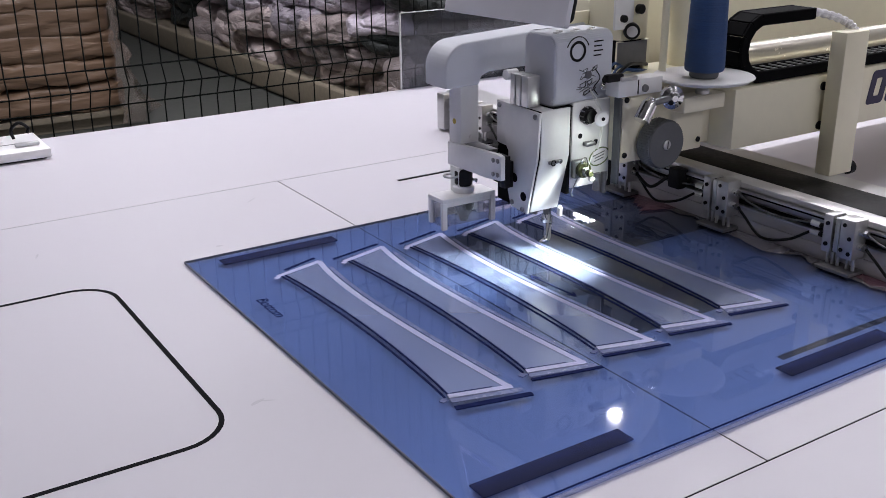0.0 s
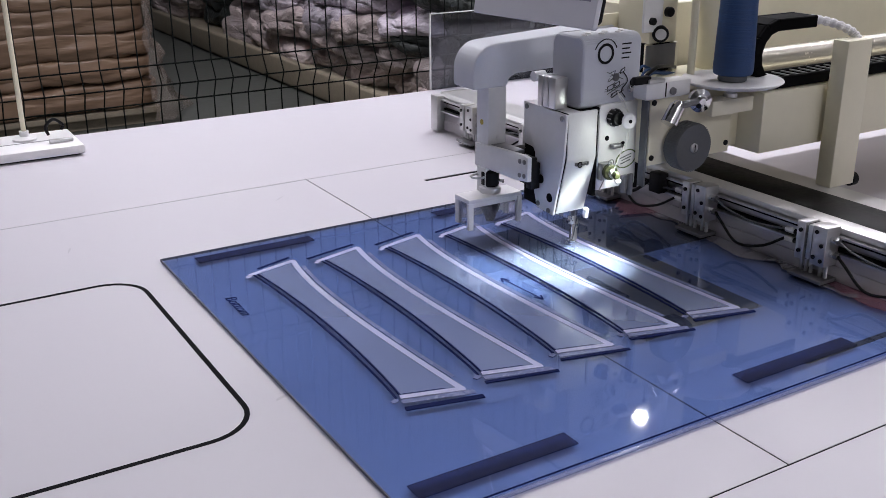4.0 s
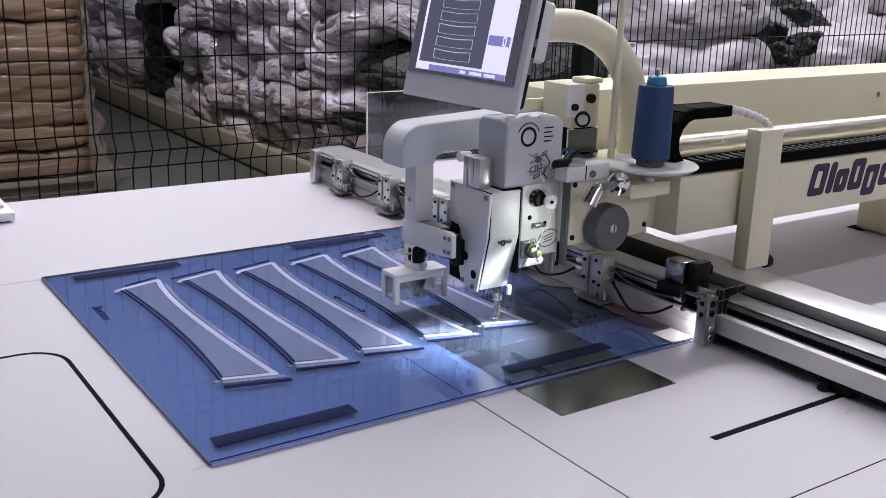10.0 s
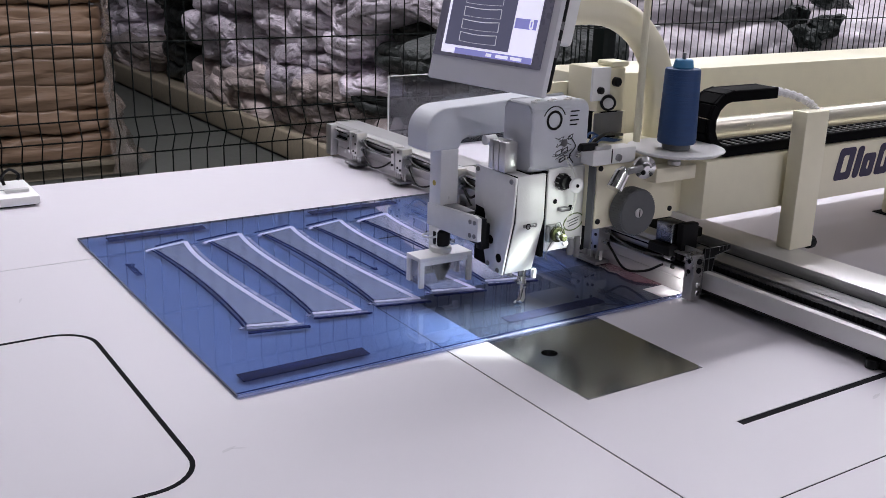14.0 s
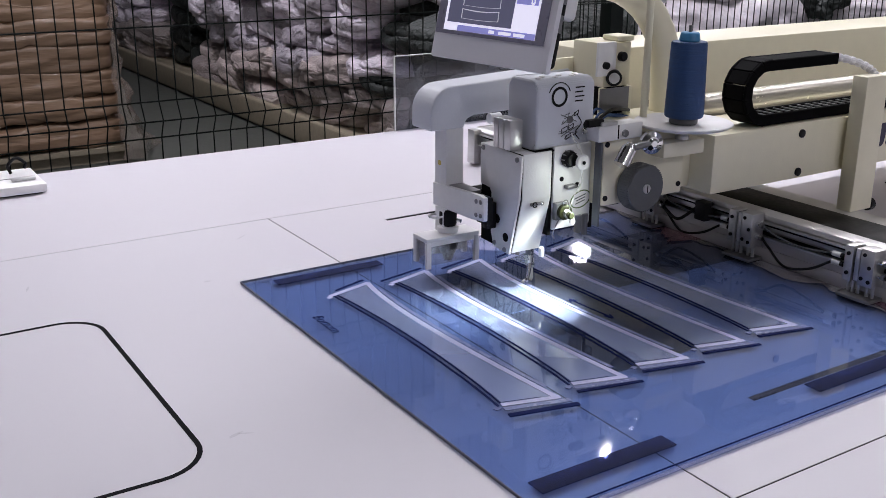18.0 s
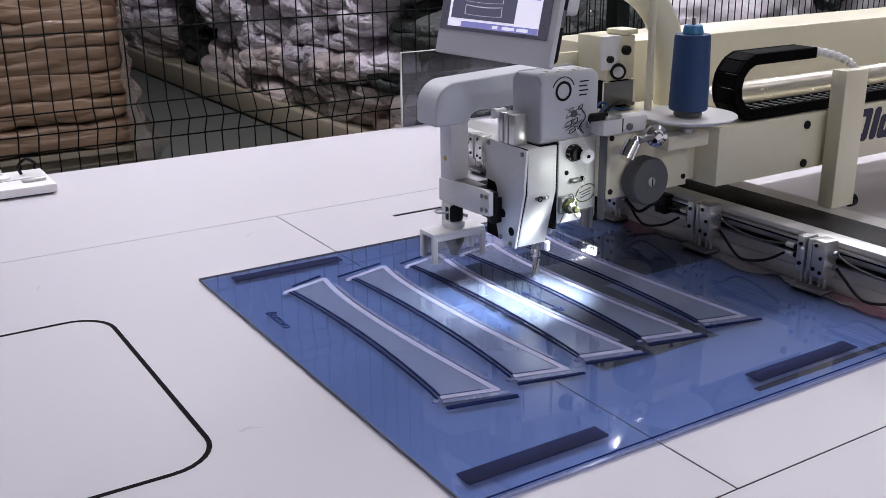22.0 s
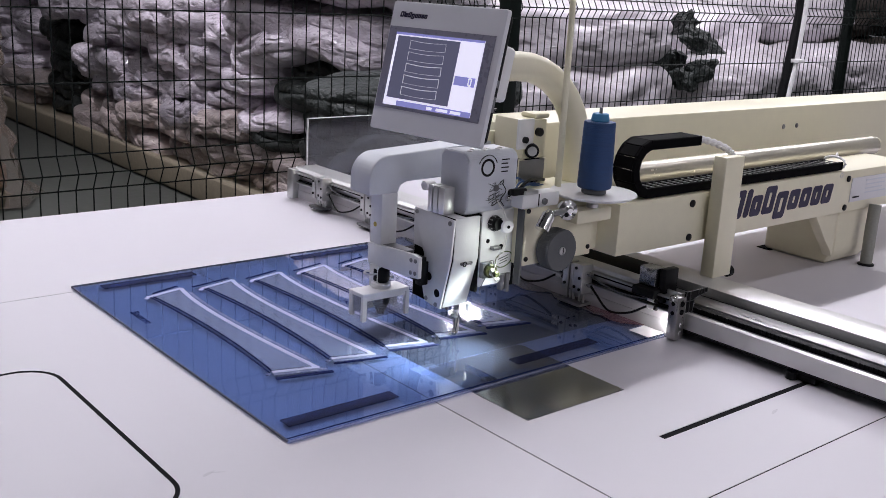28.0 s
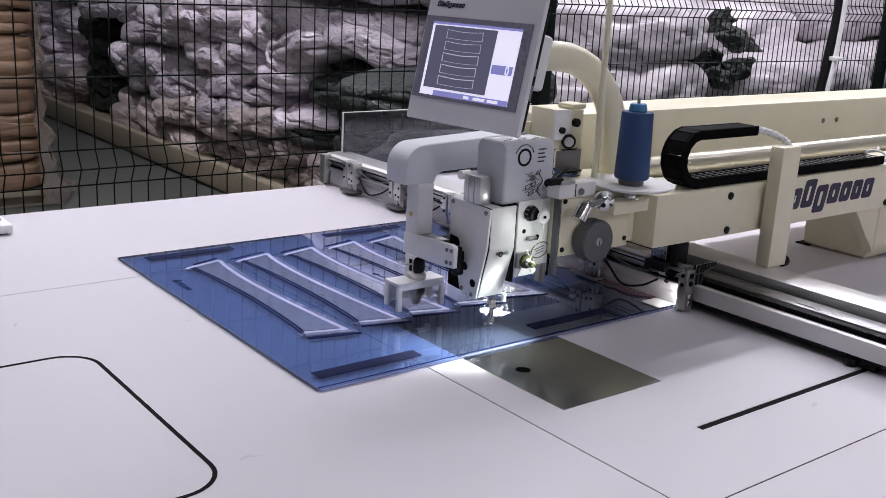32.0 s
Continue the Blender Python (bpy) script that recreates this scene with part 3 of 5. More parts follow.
part("diagram_thread", tube(curve_pts([(0.050, -0.0475, 0.290), (0.058, -0.049, 0.276), (0.048, -0.0475, 0.262), (0.056, -0.048, 0.250)], 6), 0.0008, 6), "black_plastic", head)
rnd = random.Random(8)
for k in range(12):
    lx, lz, la = rnd.uniform(0.018, 0.052), rnd.uniform(0.252, 0.292), rnd.uniform(0, 3.1)
    part("diagram_line", tube([(lx, -0.0474, lz), (lx + 0.008 * math.cos(la), -0.0474, lz + 0.006 * math.sin(la))], 0.0005, 5), "wheel_grey", head)
part("guide_stud", lathe([(0.005, 0), (0.005, 0.004), (0.0035, 0.006)], seg=14, m=pose(0.064, -0.047, 0.262, 90, 0, 0)), "chrome", head)
part("stud_lever", tube([(0.066, -0.066, 0.276), (0.080, -0.072, 0.271), (0.092, -0.071, 0.269)], 0.0032, 10), "black_plastic", head)
part("cover_seam", box(-0.0285, 0.0865, -0.0465, 0.0295, 0.2365, 0.2385), "dark_hole", head)
part("thread_stud", cyl((0.070, -0.075, 0.272), (0.070, -0.047, 0.272), 0.006, None, 16), "black_plastic", head)
part("thread_stud_tip", cyl((0.070, -0.085, 0.272), (0.070, -0.075, 0.272), 0.0045, None, 16), "chrome", head)
# take-up blocks between cover and face plate
for y0, y1 in ((0.006, 0.018), (-0.008, 0.004), (-0.026, -0.010)):
    part("take_up_block", box(-0.062, -0.038, y0, y1, 0.240, 0.287, 0.0015), "alu", head)
part("take_up_knob", cyl((-0.066, 0.024, 0.283), (-0.046, 0.024, 0.283), 0.008, None, 16), "light_grey", head)
# tension set on the near side
part("tension_base", lathe([(0.0125, 0), (0.0130, 0.002), (0.0130, 0.009), (0.0100, 0.0105), (0.0100, 0.016)], seg=20, m=pose(0.034, -0.047, 0.222, 90, 0, 0)), "black_plastic", head)
for k in range(10):
    part("tension_rib", box(-0.0006, 0.0006, -0.0105, 0.0, -0.0008, 0.0008), "alu_dark", head).matrix_basis = Matrix.Translation((0.034 + 0.0131 * math.cos(0.628 * k), -0.047, 0.222 + 0.0131 * math.sin(0.628 * k)))
part("tension_disc", lathe([(0.0115, 0), (0.0125, 0.002), (0.0105, 0.004), (0.006, 0.0055)], seg=24, m=pose(0.046, -0.070, 0.219, 90, 0, -14)), "white_plastic", head, "white thread tension wheel")
part("tension_axle", cyl((0.0452, -0.072, 0.2195), (0.0442, -0.047, 0.221), 0.004, None, 12), "chrome", head)
part("tension_eye", cyl((0.0446, -0.0770, 0.219), (0.0447, -0.0755, 0.219), 0.0028, None, 12), "dark_hole", head)
for px, pz, pr in ((0.024, 0.190, 0.004), (0.056, 0.176, 0.005)):
    part("port", cyl((px, -0.0488, pz), (px, -0.047, pz), pr, None, 14), "dark_hole", head)
part("thread_guide", box(0.03, 0.048, -0.058, -0.047, 0.174, 0.180, 0.001), "alu_dark", head)
part("thread_guide", box(-0.037, -0.012, -0.0525, -0.0475, 0.1545, 0.1595, 0.001), "alu_dark", head)
part("guide_ring", tube([(-0.031 + 0.004 * math.cos(a), -0.0535, 0.157 + 0.004 * math.sin(a)) for a in [k * 0.63 for k in range(10)]], 0.0011, 6), "black_plastic", head)
part("guide_screw", cyl((-0.018, -0.0545, 0.157), (-0.018, -0.0525, 0.157), 0.0026, None, 10), "chrome", head)
BADGE = pose(0.064, -0.0472, 0.152, 90, 0, 0) @ pose(0, 0, 0, 0, 0, 14)
part("badge", lathe([(0.0215, 0), (0.0215, 0.0010), (0.0205, 0.0014)], seg=32, m=BADGE @ Matrix.Diagonal((1, 0.68, 1, 1))), "white_label", head, "small oval badge with a printed rim")
b_rim = part("badge_rim", ring([(0.0212 * math.cos(k * 0.19635), 0.0143 * math.sin(k * 0.19635)) for k in range(32)], [(0.0192 * math.cos(k * 0.19635), 0.0125 * math.sin(k * 0.19635)) for k in range(32)], 0, 0.0005), "badge_green", head, "thin green printed rim")
b_rim.matrix_basis = BADGE @ pose(0, 0, 0.0016)
for k in range(3):
    part("print_bar", box(-0.012 + 0.003 * (k == 1), 0.012 - 0.002 * k, -0.0008, 0.0008, 0, 0.0004), "wheel_grey", head).matrix_basis = BADGE @ pose(0, 0.0045 - 0.0045 * k, 0.0015)
# lower tension cluster
part("post_block", box(0.008, 0.030, -0.058, -0.047, 0.126, 0.154, 0.002), "alu_dark", head)
part("tension_disc", lathe([(0.0110, 0), (0.0125, 0.0015), (0.0125, 0.0025), (0.006, 0.004)], seg=24, m=pose(0.022, -0.058, 0.140, 90, 0, -12)), "brass", head, "brass tension disc")
part("tension_disc", lathe([(0.006, 0), (0.0125, 0.0015), (0.0125, 0.0025), (0.0105, 0.004)], seg=24, m=pose(0.0212, -0.0622, 0.140, 90, 0, -12)), "brass", head)
part("tension_spring", tube([(0.0205 + 0.0058 * math.cos(k * 0.785) - 0.00013 * k, -0.0665 - 0.00036 * k, 0.1395 + 0.0058 * math.sin(k * 0.785)) for k in range(33)], 0.0009, 6), "alu_dark", head)
part("tension_nut", lathe([(0.0050, 0), (0.0056, 0.002), (0.0056, 0.005), (0.0036, 0.007)], seg=18, m=pose(0.0185, -0.078, 0.139, 90, 0, -12)), "brass", head)
part("tension_nut", lathe([(0.0044, 0), (0.0048, 0.002), (0.0048, 0.006), (0.0030, 0.008)], seg=18, m=pose(0.036, -0.062, 0.124, 90, 0, -20)), "white_plastic", head)
part("check_spring", tube(curve_pts([(0.018, -0.064, 0.150), (0.014, -0.066, 0.158), (0.022, -0.066, 0.160), (0.028, -0.064, 0.150)], 6), 0.0009, 6), "alu_dark", head)
part("check_spring", tube(curve_pts([(0.012, -0.060, 0.128), (0.004, -0.062, 0.118), (0.000, -0.060, 0.106), (0.006, -0.058, 0.098)], 6), 0.0009, 6), "alu_dark", head, "pale hooked thread lever")
part("valve_rod", cyl((0.060, -0.05, 0.098), (0.060, -0.05, 0.126), 0.006, None, 14), "alu_dark", head)
part("valve_rod", cyl((0.074, -0.05, 0.092), (0.074, -0.05, 0.126), 0.005, None, 14), "alu_dark", head)
part("thread", tube(curve_pts([(0.036, -0.052, 0.262), (0.042, -0.062, 0.240), (0.047, -0.070, 0.228), (0.047, -0.066, 0.19), (0.042, -0.062, 0.168), (0.030, -0.066, 0.152), (0.022, -0.070, 0.142)], 6), 0.0006, 6), "thread_white", head, "white sewing thread")
part("thread", tube(curve_pts([(0.036, -0.052, 0.262), (0.046, -0.064, 0.24), (0.052, -0.066, 0.20), (0.047, -0.064, 0.17)], 6), 0.0009, 6), "thread_white", head)
# needle bar, presser foot, needle
part("bar_cover", prism([(-0.020, 0.079), (-0.014, 0.074), (0.03, 0.074), (0.03, 0.079)], "x", -0.048, 0.0, 0.001), "alu_dark", head)
for k in range(5):
    part("under_screw", cyl((-0.045 + 0.002 * k, 0.012 - 0.008 * k, 0.068), (-0.045 + 0.002 * k, 0.012 - 0.008 * k, 0.076), 0.0035, None, 10), "alu_dark", head)
part("needle_bar", cyl((0, 0, 0.046), (0, 0, 0.082), 0.0042, None, 14), "chrome", head)
part("needle", tube([(0, 0, 0.046), (0, 0, 0.02), (0, 0, 0.004)], 0.001, 8, [0.0012, 0.001, 0.0003]), "chrome", head)
part("presser_bar", cyl((0.012, 0.008, 0.04), (0.012, 0.008, 0.084), 0.0042, None, 14), "chrome", head)
part("presser_arm", tube([(0.012, 0.008, 0.05), (0.006, 0.004, 0.03), (0.001, 0.001, 0.014)], 0.004, 10, [0.0055, 0.0045, 0.0032]), "chrome", head)
part("needle_clamp", lathe([(0.0052, 0), (0.0058, 0.002), (0.0058, 0.010), (0.0045, 0.013)], (0, 0, 0.042), 16), "alu", head)
part("clamp_screw", cyl((-0.011, -0.002, 0.048), (-0.005, -0.001, 0.048), 0.0026, None, 10), "chrome", head)
part("needle_thread_eye", tube([(-0.004, -0.006, 0.058), (-0.009, -0.010, 0.055), (-0.006, -0.011, 0.050)], 0.0009, 6), "chrome", head)
part("foot_holder", box(0.0075, 0.0165, 0.0035, 0.0125, 0.030, 0.046, 0.0012), "alu", head)
part("holder_screw", cyl((0.012, -0.002, 0.038), (0.012, 0.004, 0.038), 0.0026, None, 10), "chrome", head)
part("guide_bracket", prism([(-0.012, 0.060), (-0.004, 0.060), (-0.002, 0.076), (-0.014, 0.076)], "y", -0.012, -0.009, 0.0005), "alu_dark", head)
part("foot_plate", prism([(-0.006, 0.006), (0.012, 0.006), (0.016, 0.012), (0.014, 0.030), (0.009, 0.030), (0.008, 0.013), (-0.004, 0.009)], "y", 0.004, 0.0085, 0.0006), "alu", head)
part("presser_foot", lathe([(0.0045, 0), (0.0055, 0.0015), (0.0055, 0.004), (0.003, 0.0065)], (0, 0, 0.0085), 16), "chrome", head)
part("oil_cap", lathe([(0.0035, 0), (0.0045, 0.003), (0.0045, 0.014), (0.003, 0.016)], (0.0, -0.034, 0.062), 14), "white_plastic", head)

# ---- swing arm with the marking lamp ----
arm = thing("marking_arm", "grey hooked arm that carries a small white laser bracket", "machine arm")
hook = [(0.16, 0.334), (-0.078, 0.323)]
hook += [(-0.080 - 0.042 * math.sin(radians(a)), 0.281 + 0.042 * math.cos(radians(a))) for a in range(10, 91, 10)]
hook += [(-0.122, 0.253), (-0.058, 0.253), (-0.053, 0.266), (-0.040, 0.272), (0.16, 0.276)]
even_shading(part("hooked_housing", prism(hook, "y", 0.105, 0.166, 0.004, 3), "grey_paint", arm, "rounded grey sheet metal housing"))
part("column", box(-0.093, -0.058, 0.106, 0.140, 0.130, 0.254, 0.002), "light_grey", arm)
part("spot_sticker", cyl((-0.0938, 0.124, 0.196), (-0.0928, 0.124, 0.196), 0.0045, None, 12), mat("yellow_spot", (0.55, 0.42, 0.08), 0.5), arm, "small yellow dot sticker")
part("column_screw", cyl((-0.074, 0.1045, 0.172), (-0.074, 0.1065, 0.172), 0.003, None, 12), "white_plastic", arm)
part("bracket", prism([(0.140, 0.160), (0.10, 0.162), (0.004, 0.168), (-0.008, 0.166), (-0.008, 0.128), (0.03, 0.124), (0.140, 0.122)], "x", -0.096, -0.088, 0.001), "light_grey", arm)
part("bracket_lip", box(-0.088, -0.06, 0.05, 0.106, 0.156, 0.162, 0.001), "alu_dark", arm)
for by, bz in ((0.0, 0.158), (0.012, 0.157), (0.0, 0.136), (0.012, 0.135)):
    part("bracket_screw", lathe([(0.0038, 0), (0.0038, 0.0014), (0.002, 0.0024)], seg=12, m=pose(-0.096, by, bz, 0, -90, 0)), "alu_dark", arm)
part("slide_block", box(-0.0875, -0.076, -0.0050, 0.024, 0.120, 0.164, 0.001), "black_plastic", arm)
part("slide_carrier", box(-0.0755, -0.0585, 0.010, 0.024, 0.108, 0.150, 0.001), "black_plastic", arm)
part("dark_recess", box(-0.056, -0.030, 0.0605, 0.085, 0.112, 0.160, 0.002), "black_plastic", arm)

laser = thing("laser_bracket", "small white plastic bracket with a black laser pointer", "laser pointer")
LX0, LX1, LY0, LY1, LZ0, LZ1 = -0.140, -0.037, 0.088, 0.132, 0.028, 0.080
part("top_plate", box(LX0, LX1, LY0, LY1, LZ1 - 0.007, LZ1, 0.001), "white_plastic", laser)
for lx in (LX0, LX1 - 0.008):
    part("side_leg", box(lx, lx + 0.009, LY0, LY0 + 0.007, LZ0, LZ1 - 0.007, 0.0008), "white_plastic", laser)
    part("side_leg", box(lx, lx + 0.008, LY1 - 0.009, LY1, LZ0 + 0.004, LZ1 - 0.007, 0.0008), "white_plastic", laser)
part("front_rim", box(LX0 + 0.009, LX1 - 0.009, LY0 + 0.0005, LY0 + 0.005, LZ1 - 0.014, LZ1 - 0.007), "white_plastic", laser)
part("back_wall", box(LX0 + 0.009, LX1 - 0.009, LY1 - 0.005, LY1 - 0.002, LZ0 + 0.010, LZ1 - 0.007), "white_plastic", laser)
part("clear_guard", box(LX0 + 0.008, LX1 - 0.008, LY0 + 0.005, LY0 + 0.007, LZ0 + 0.004, LZ1 - 0.013), sheet_material("clear_guard", (0.90, 0.90, 0.92), 0.06, 0.16, (0.62, 0.60, 0.62)), laser, "cloudy clear plastic guard")
part("clear_guard", box(LX0 + 0.003, LX0 + 0.005, LY0 + 0.009, LY1 - 0.009, LZ0 + 0.004, LZ1 - 0.007), bpy.data.materials["clear_guard"], laser)
part("collar", lathe([(0.017, 0), (0.018, 0.003), (0.018, 0.009), (0.015, 0.011)], (-0.084, 0.112, LZ1), 24), "white_plastic", laser)
part("pointer_body", lathe([(0.013, 0), (0.015, 0.004), (0.015, 0.024), (0.012, 0.028)], (-0.084, 0.112, LZ1 + 0.011), 24), "black_plastic", laser)
part("pointer_screw", cyl((-0.070, 0.094, LZ1 + 0.02), (-0.076, 0.104, LZ1 + 0.02), 0.0035, None, 10), "chrome", laser)
part("pointer_tip", lathe([(0.007, 0), (0.0085, 0.006), (0.015, 0.020), (0.0165, 0.026), (0.0165, 0.041)], (-0.086, 0.108, LZ0 + 0.004), 24), "black_plastic", laser)
part("hanger", box(-0.098, -0.090, 0.105, 0.130, LZ1, 0.1225, 0.001), "light_grey", laser)
part("hanger_ring", tube([(-0.104 + 0.012 * math.cos(a * 0.63), 0.118 + 0.012 * math.sin(a * 0.63), 0.108) for a in range(11)], 0.002, 6), "alu", laser)

# ---- gear box, beam and what stands on it ----
gear = thing("drive_housing", "cream metal drive housing between head and beam with a hand wheel", "machine housing")
part("body", box(0.082, 0.258, -0.078, 0.07, 0.143, 0.250, 0.003), "cream", gear)
for gx, gz in ((0.088, 0.243), (0.089, 0.156), (0.248, 0.226), (0.249, 0.159)):
    part("screw", lathe([(0.0045, 0), (0.0045, 0.002), (0.003, 0.003)], seg=12, m=pose(gx, -0.078, gz, 90, 0, 0)), "black_plastic", gear)
wheel = part("hand_wheel", lathe([(0.033, 0), (0.037, 0.002), (0.038, 0.005), (0.038, 0.026), (0.036, 0.030)], seg=48, m=pose(0.147, -0.080, 0.171, 90, 0, 0)), "wheel_grey", gear, "dark grey ribbed hand wheel")
for k in range(60):
    a = radians(6 * k)
    part("rib", box(-0.0006, 0.0006, -0.013, 0.011, -0.0006, 0.0006), "wheel_grey", wheel).matrix_basis = Matrix.Translation((0.147 + 0.0379 * math.cos(a), -0.095, 0.171 + 0.0379 * math.sin(a)))
part("wheel_screw", lathe([(0.0075, 0), (0.0075, 0.002), (0.006, 0.003)], seg=20, m=pose(0.147, -0.110, 0.171, 90, 0, 0)), "alu", wheel)
part("screw_slot", box(0.1462, 0.1478, -0.1134, -0.1129, 0.165, 0.177), "dark_hole", wheel)
part("top_bracket", box(0.060, 0.150, -0.090, -0.06, 0.251, 0.276, 0.002), "light_grey", gear)
part("bracket_line", box(0.098, 0.100, -0.0906, -0.0898, 0.253, 0.275), "dark_hole", gear)
part("bracket_nut", cyl((0.112, -0.094, 0.261), (0.112, -0.090, 0.261), 0.006, None, 6), "alu_dark", gear)
part("top_plate", box(0.094, 0.30, -0.07, 0.06, 0.252, 0.262, 0.002), "cream", gear)
part("clip", box(0.038, 0.070, -0.090, -0.078, 0.276, 0.288, 0.003), "black_plastic", gear)
part("clip", box(0.062, 0.094, -0.094, -0.074, 0.276, 0.283, 0.002), "alu", gear)

beam = thing("machine_beam", "long cream painted machine beam with a printed dark mark", "machine beam")
part("body", box(0.294, 1.42, -0.110, 0.02, 0.140, 0.240, 0.0025), "cream", beam)
part("end_cap", box(0.258, 0.2935, -0.060, 0.0, 0.145, 0.238, 0.002), "cream", beam)
for bx in (0.512, 1.108):
    for bz in (0.221, 0.152):
        part("bolt", lathe([(0.0075, 0), (0.0075, 0.003), (0.005, 0.004)], seg=14, m=pose(bx, -0.110, bz, 90, 0, 0)), "black_plastic", beam)
maker_mark(0.084, 0.0006, beam, pose(0.634, -0.1105, 0.1715, 90, 0, 0), "dark navy printed mark on the beam")
part("mark", ring([(0.0065 * math.cos(k * 0.3142), 0.0065 * math.sin(k * 0.3142)) for k in range(20)], [(0.0050 * math.cos(k * 0.3142), 0.0050 * math.sin(k * 0.3142)) for k in range(20)], 0, 0.0004), "grey_paint", beam, "small printed ring").matrix_basis = pose(1.075, -0.1102, 0.232, 90, 0, 0)
part("label_plate", box(1.125, 1.30, -0.1125, -0.1102, 0.163, 0.221), "white_label", beam, "white printed data label")
for k in range(4):
    part("print_bar", box(1.19, 1.29 - 0.01 * (k % 3), -0.1132, -0.1124, 0.210 - 0.010 * k, 0.213 - 0.010 * k), "grey_paint", beam)
part("print_bar", box(1.135, 1.165, -0.1132, -0.1124, 0.172, 0.176), "black_plastic", beam)
pedestal = thing("beam_pedestal", "cream cast pedestal that carries the beam through the table", "machine base")
even_shading(part("casting", prism([(0.10, 0.0), (-0.072, 0.0), (-0.092, 0.03), (-0.092, 0.1395), (0.10, 0.1395)], "x", 1.125, 1.29, 0.012, 3), "cream", pedestal))
part("wedge", prism([(1.022, 0.1395), (1.124, 0.1395), (1.124, 0.022), (1.112, 0.040), (1.080, 0.072)], "y", -0.090, -0.064, 0.002), "cream", pedestal)
# Black sheet on the table stands in for the contact shade at the foot.
part("foot_gap", box(1.117, 1.22, 0.075, 0.112, 0.0005, 0.0025), "dark_hole", pedestal)
M["conduit_grey"] = mat("conduit_grey", (0.27, 0.27, 0.24), 0.5, vary=0.12, scale=25, bump=0.1, bscale=120)
pipe = thing("cable_conduit", "grey flexible conduit going down through the table", "conduit")
part("conduit", tube(curve_pts([(1.219, -0.130, -0.02), (1.219, -0.130, 0.04), (1.222, -0.128, 0.10), (1.228, -0.126, 0.15)], 6), 0.0145, 16), "conduit_grey", pipe)
part("flange", lathe([(0.020, 0), (0.020, 0.003), (0.016, 0.005)], (1.219, -0.130, 0.0004), 20), "black_plastic", pipe)

guide = thing("guide_tube", "shiny cream metal tube along the machine beam", "machine tube")
part("tube", prism(round_rect(0.022, 0.070, 0.228, 0.276, 0.0235, 10), "x", 0.30, 1.50), mat("tube_metal", (0.74, 0.70, 0.60), 0.26, 0.5, vary=0.02, scale=8, noise_rough=0.02), guide, smooth=False)
part("end_cap", prism(round_rect(0.024, 0.068, 0.230, 0.274, 0.02), "x", 1.501, 1.516, 0.006, 4), "cream", guide)

back = thing("rear_beam", "tall cream box beam behind the machine", "machine beam")
part("body", box(0.22, 2.15, 0.12, 0.262, 0.105, 0.3590, 0.004), "cream", back)
part("foot", box(1.5, 1.7, 0.13, 0.25, 0.0, 0.104, 0.004), "cream", back)
for bx in (1.175, 1.235):
    part("fastener", cyl((bx, 0.118, 0.308), (bx, 0.121, 0.308), 0.006, None, 12), "alu_dark", back)

# ---- thread stand ----
stand = thing("thread_stand", "white round thread stand with a slender rod", "thread stand")
SX, SY = 0.230, -0.098
part("support_arm", box(0.178, 0.268, -0.112, -0.080, 0.216, 0.2400, 0.002), "cream", stand)
part("dish", lathe([(0.03, 0), (0.072, 0.004), (0.0790, 0.009), (0.0780, 0.0105), (0.056, 0.008), (0.02, 0.007)], (SX, SY, 0.2585), 40), "white_plastic", stand, "shallow white plastic dish")
part("dish_nut", lathe([(0.011, 0), (0.011, 0.006), (0.007, 0.008), (0.007, 0.018)], (SX, SY, 0.2402), 14), "alu", stand)
part("spindle", cyl((SX, SY, 0.26), (SX, SY, 0.421), 0.003, None, 10), "alu_dark", stand)
part("rod", cyl((0.207, -0.03, 0.24), (0.207, -0.03, 1.05), 0.0062, 0.005, 14), "cream", stand, "tall cream rod")
cone = thing("thread_cone", "cone of dark blue sewing thread on a pale blue core", "thread cone")
part("winding", lathe([(0.0285, 0), (0.0305, 0.002), (0.0312, 0.008), (0.0282, 0.117), (0.0270, 0.1195), (0.018, 0.120)], (SX, SY, 0.2765), 40), "thread_blue", cone, smooth=False)
part("core", lathe([(0.0155, 0), (0.0165, 0.002), (0.0145, 0.0125), (0.013, 0.014)], (SX, SY, 0.3965), 24), "tube_blue", cone, "pale blue plastic core")
part("core_foot", lathe([(0.021, 0), (0.0225, 0.002), (0.0225, 0.0105)], (SX, SY, 0.266), 24), "wheel_grey", cone)
lamp = thing("work_lamp", "small chrome work lamp on a ball joint", "lamp")
part("joint", lathe([(0.012, 0), (0.018, 0.004), (0.018, 0.012), (0.010, 0.016)], seg=24, m=pose(0.152, -0.104, 0.246, 90, 0, -20)), "chrome", lamp)
part("joint_cap", lathe([(0.008, 0), (0.008, 0.003), (0.005, 0.005)], seg=18, m=pose(0.152, -0.104, 0.246, 90, 0, -20) @ pose(0, 0, 0.016)), "chrome", lamp)
part("joint_screw", cyl((0.138, -0.122, 0.240), (0.144, -0.116, 0.242), 0.004, None, 10), "black_plastic", lamp)
part("neck", tube([(0.150, -0.114, 0.246), (0.125, -0.118, 0.246), (0.100, -0.119, 0.244)], 0.0055, 10), "alu_dark", lamp)
part("shade", tube([(0.102, -0.118, 0.250), (0.096, -0.119, 0.243), (0.080, -0.121, 0.220)], 0.01, 24, [0.006, 0.0120, 0.0130]), "chrome", lamp)

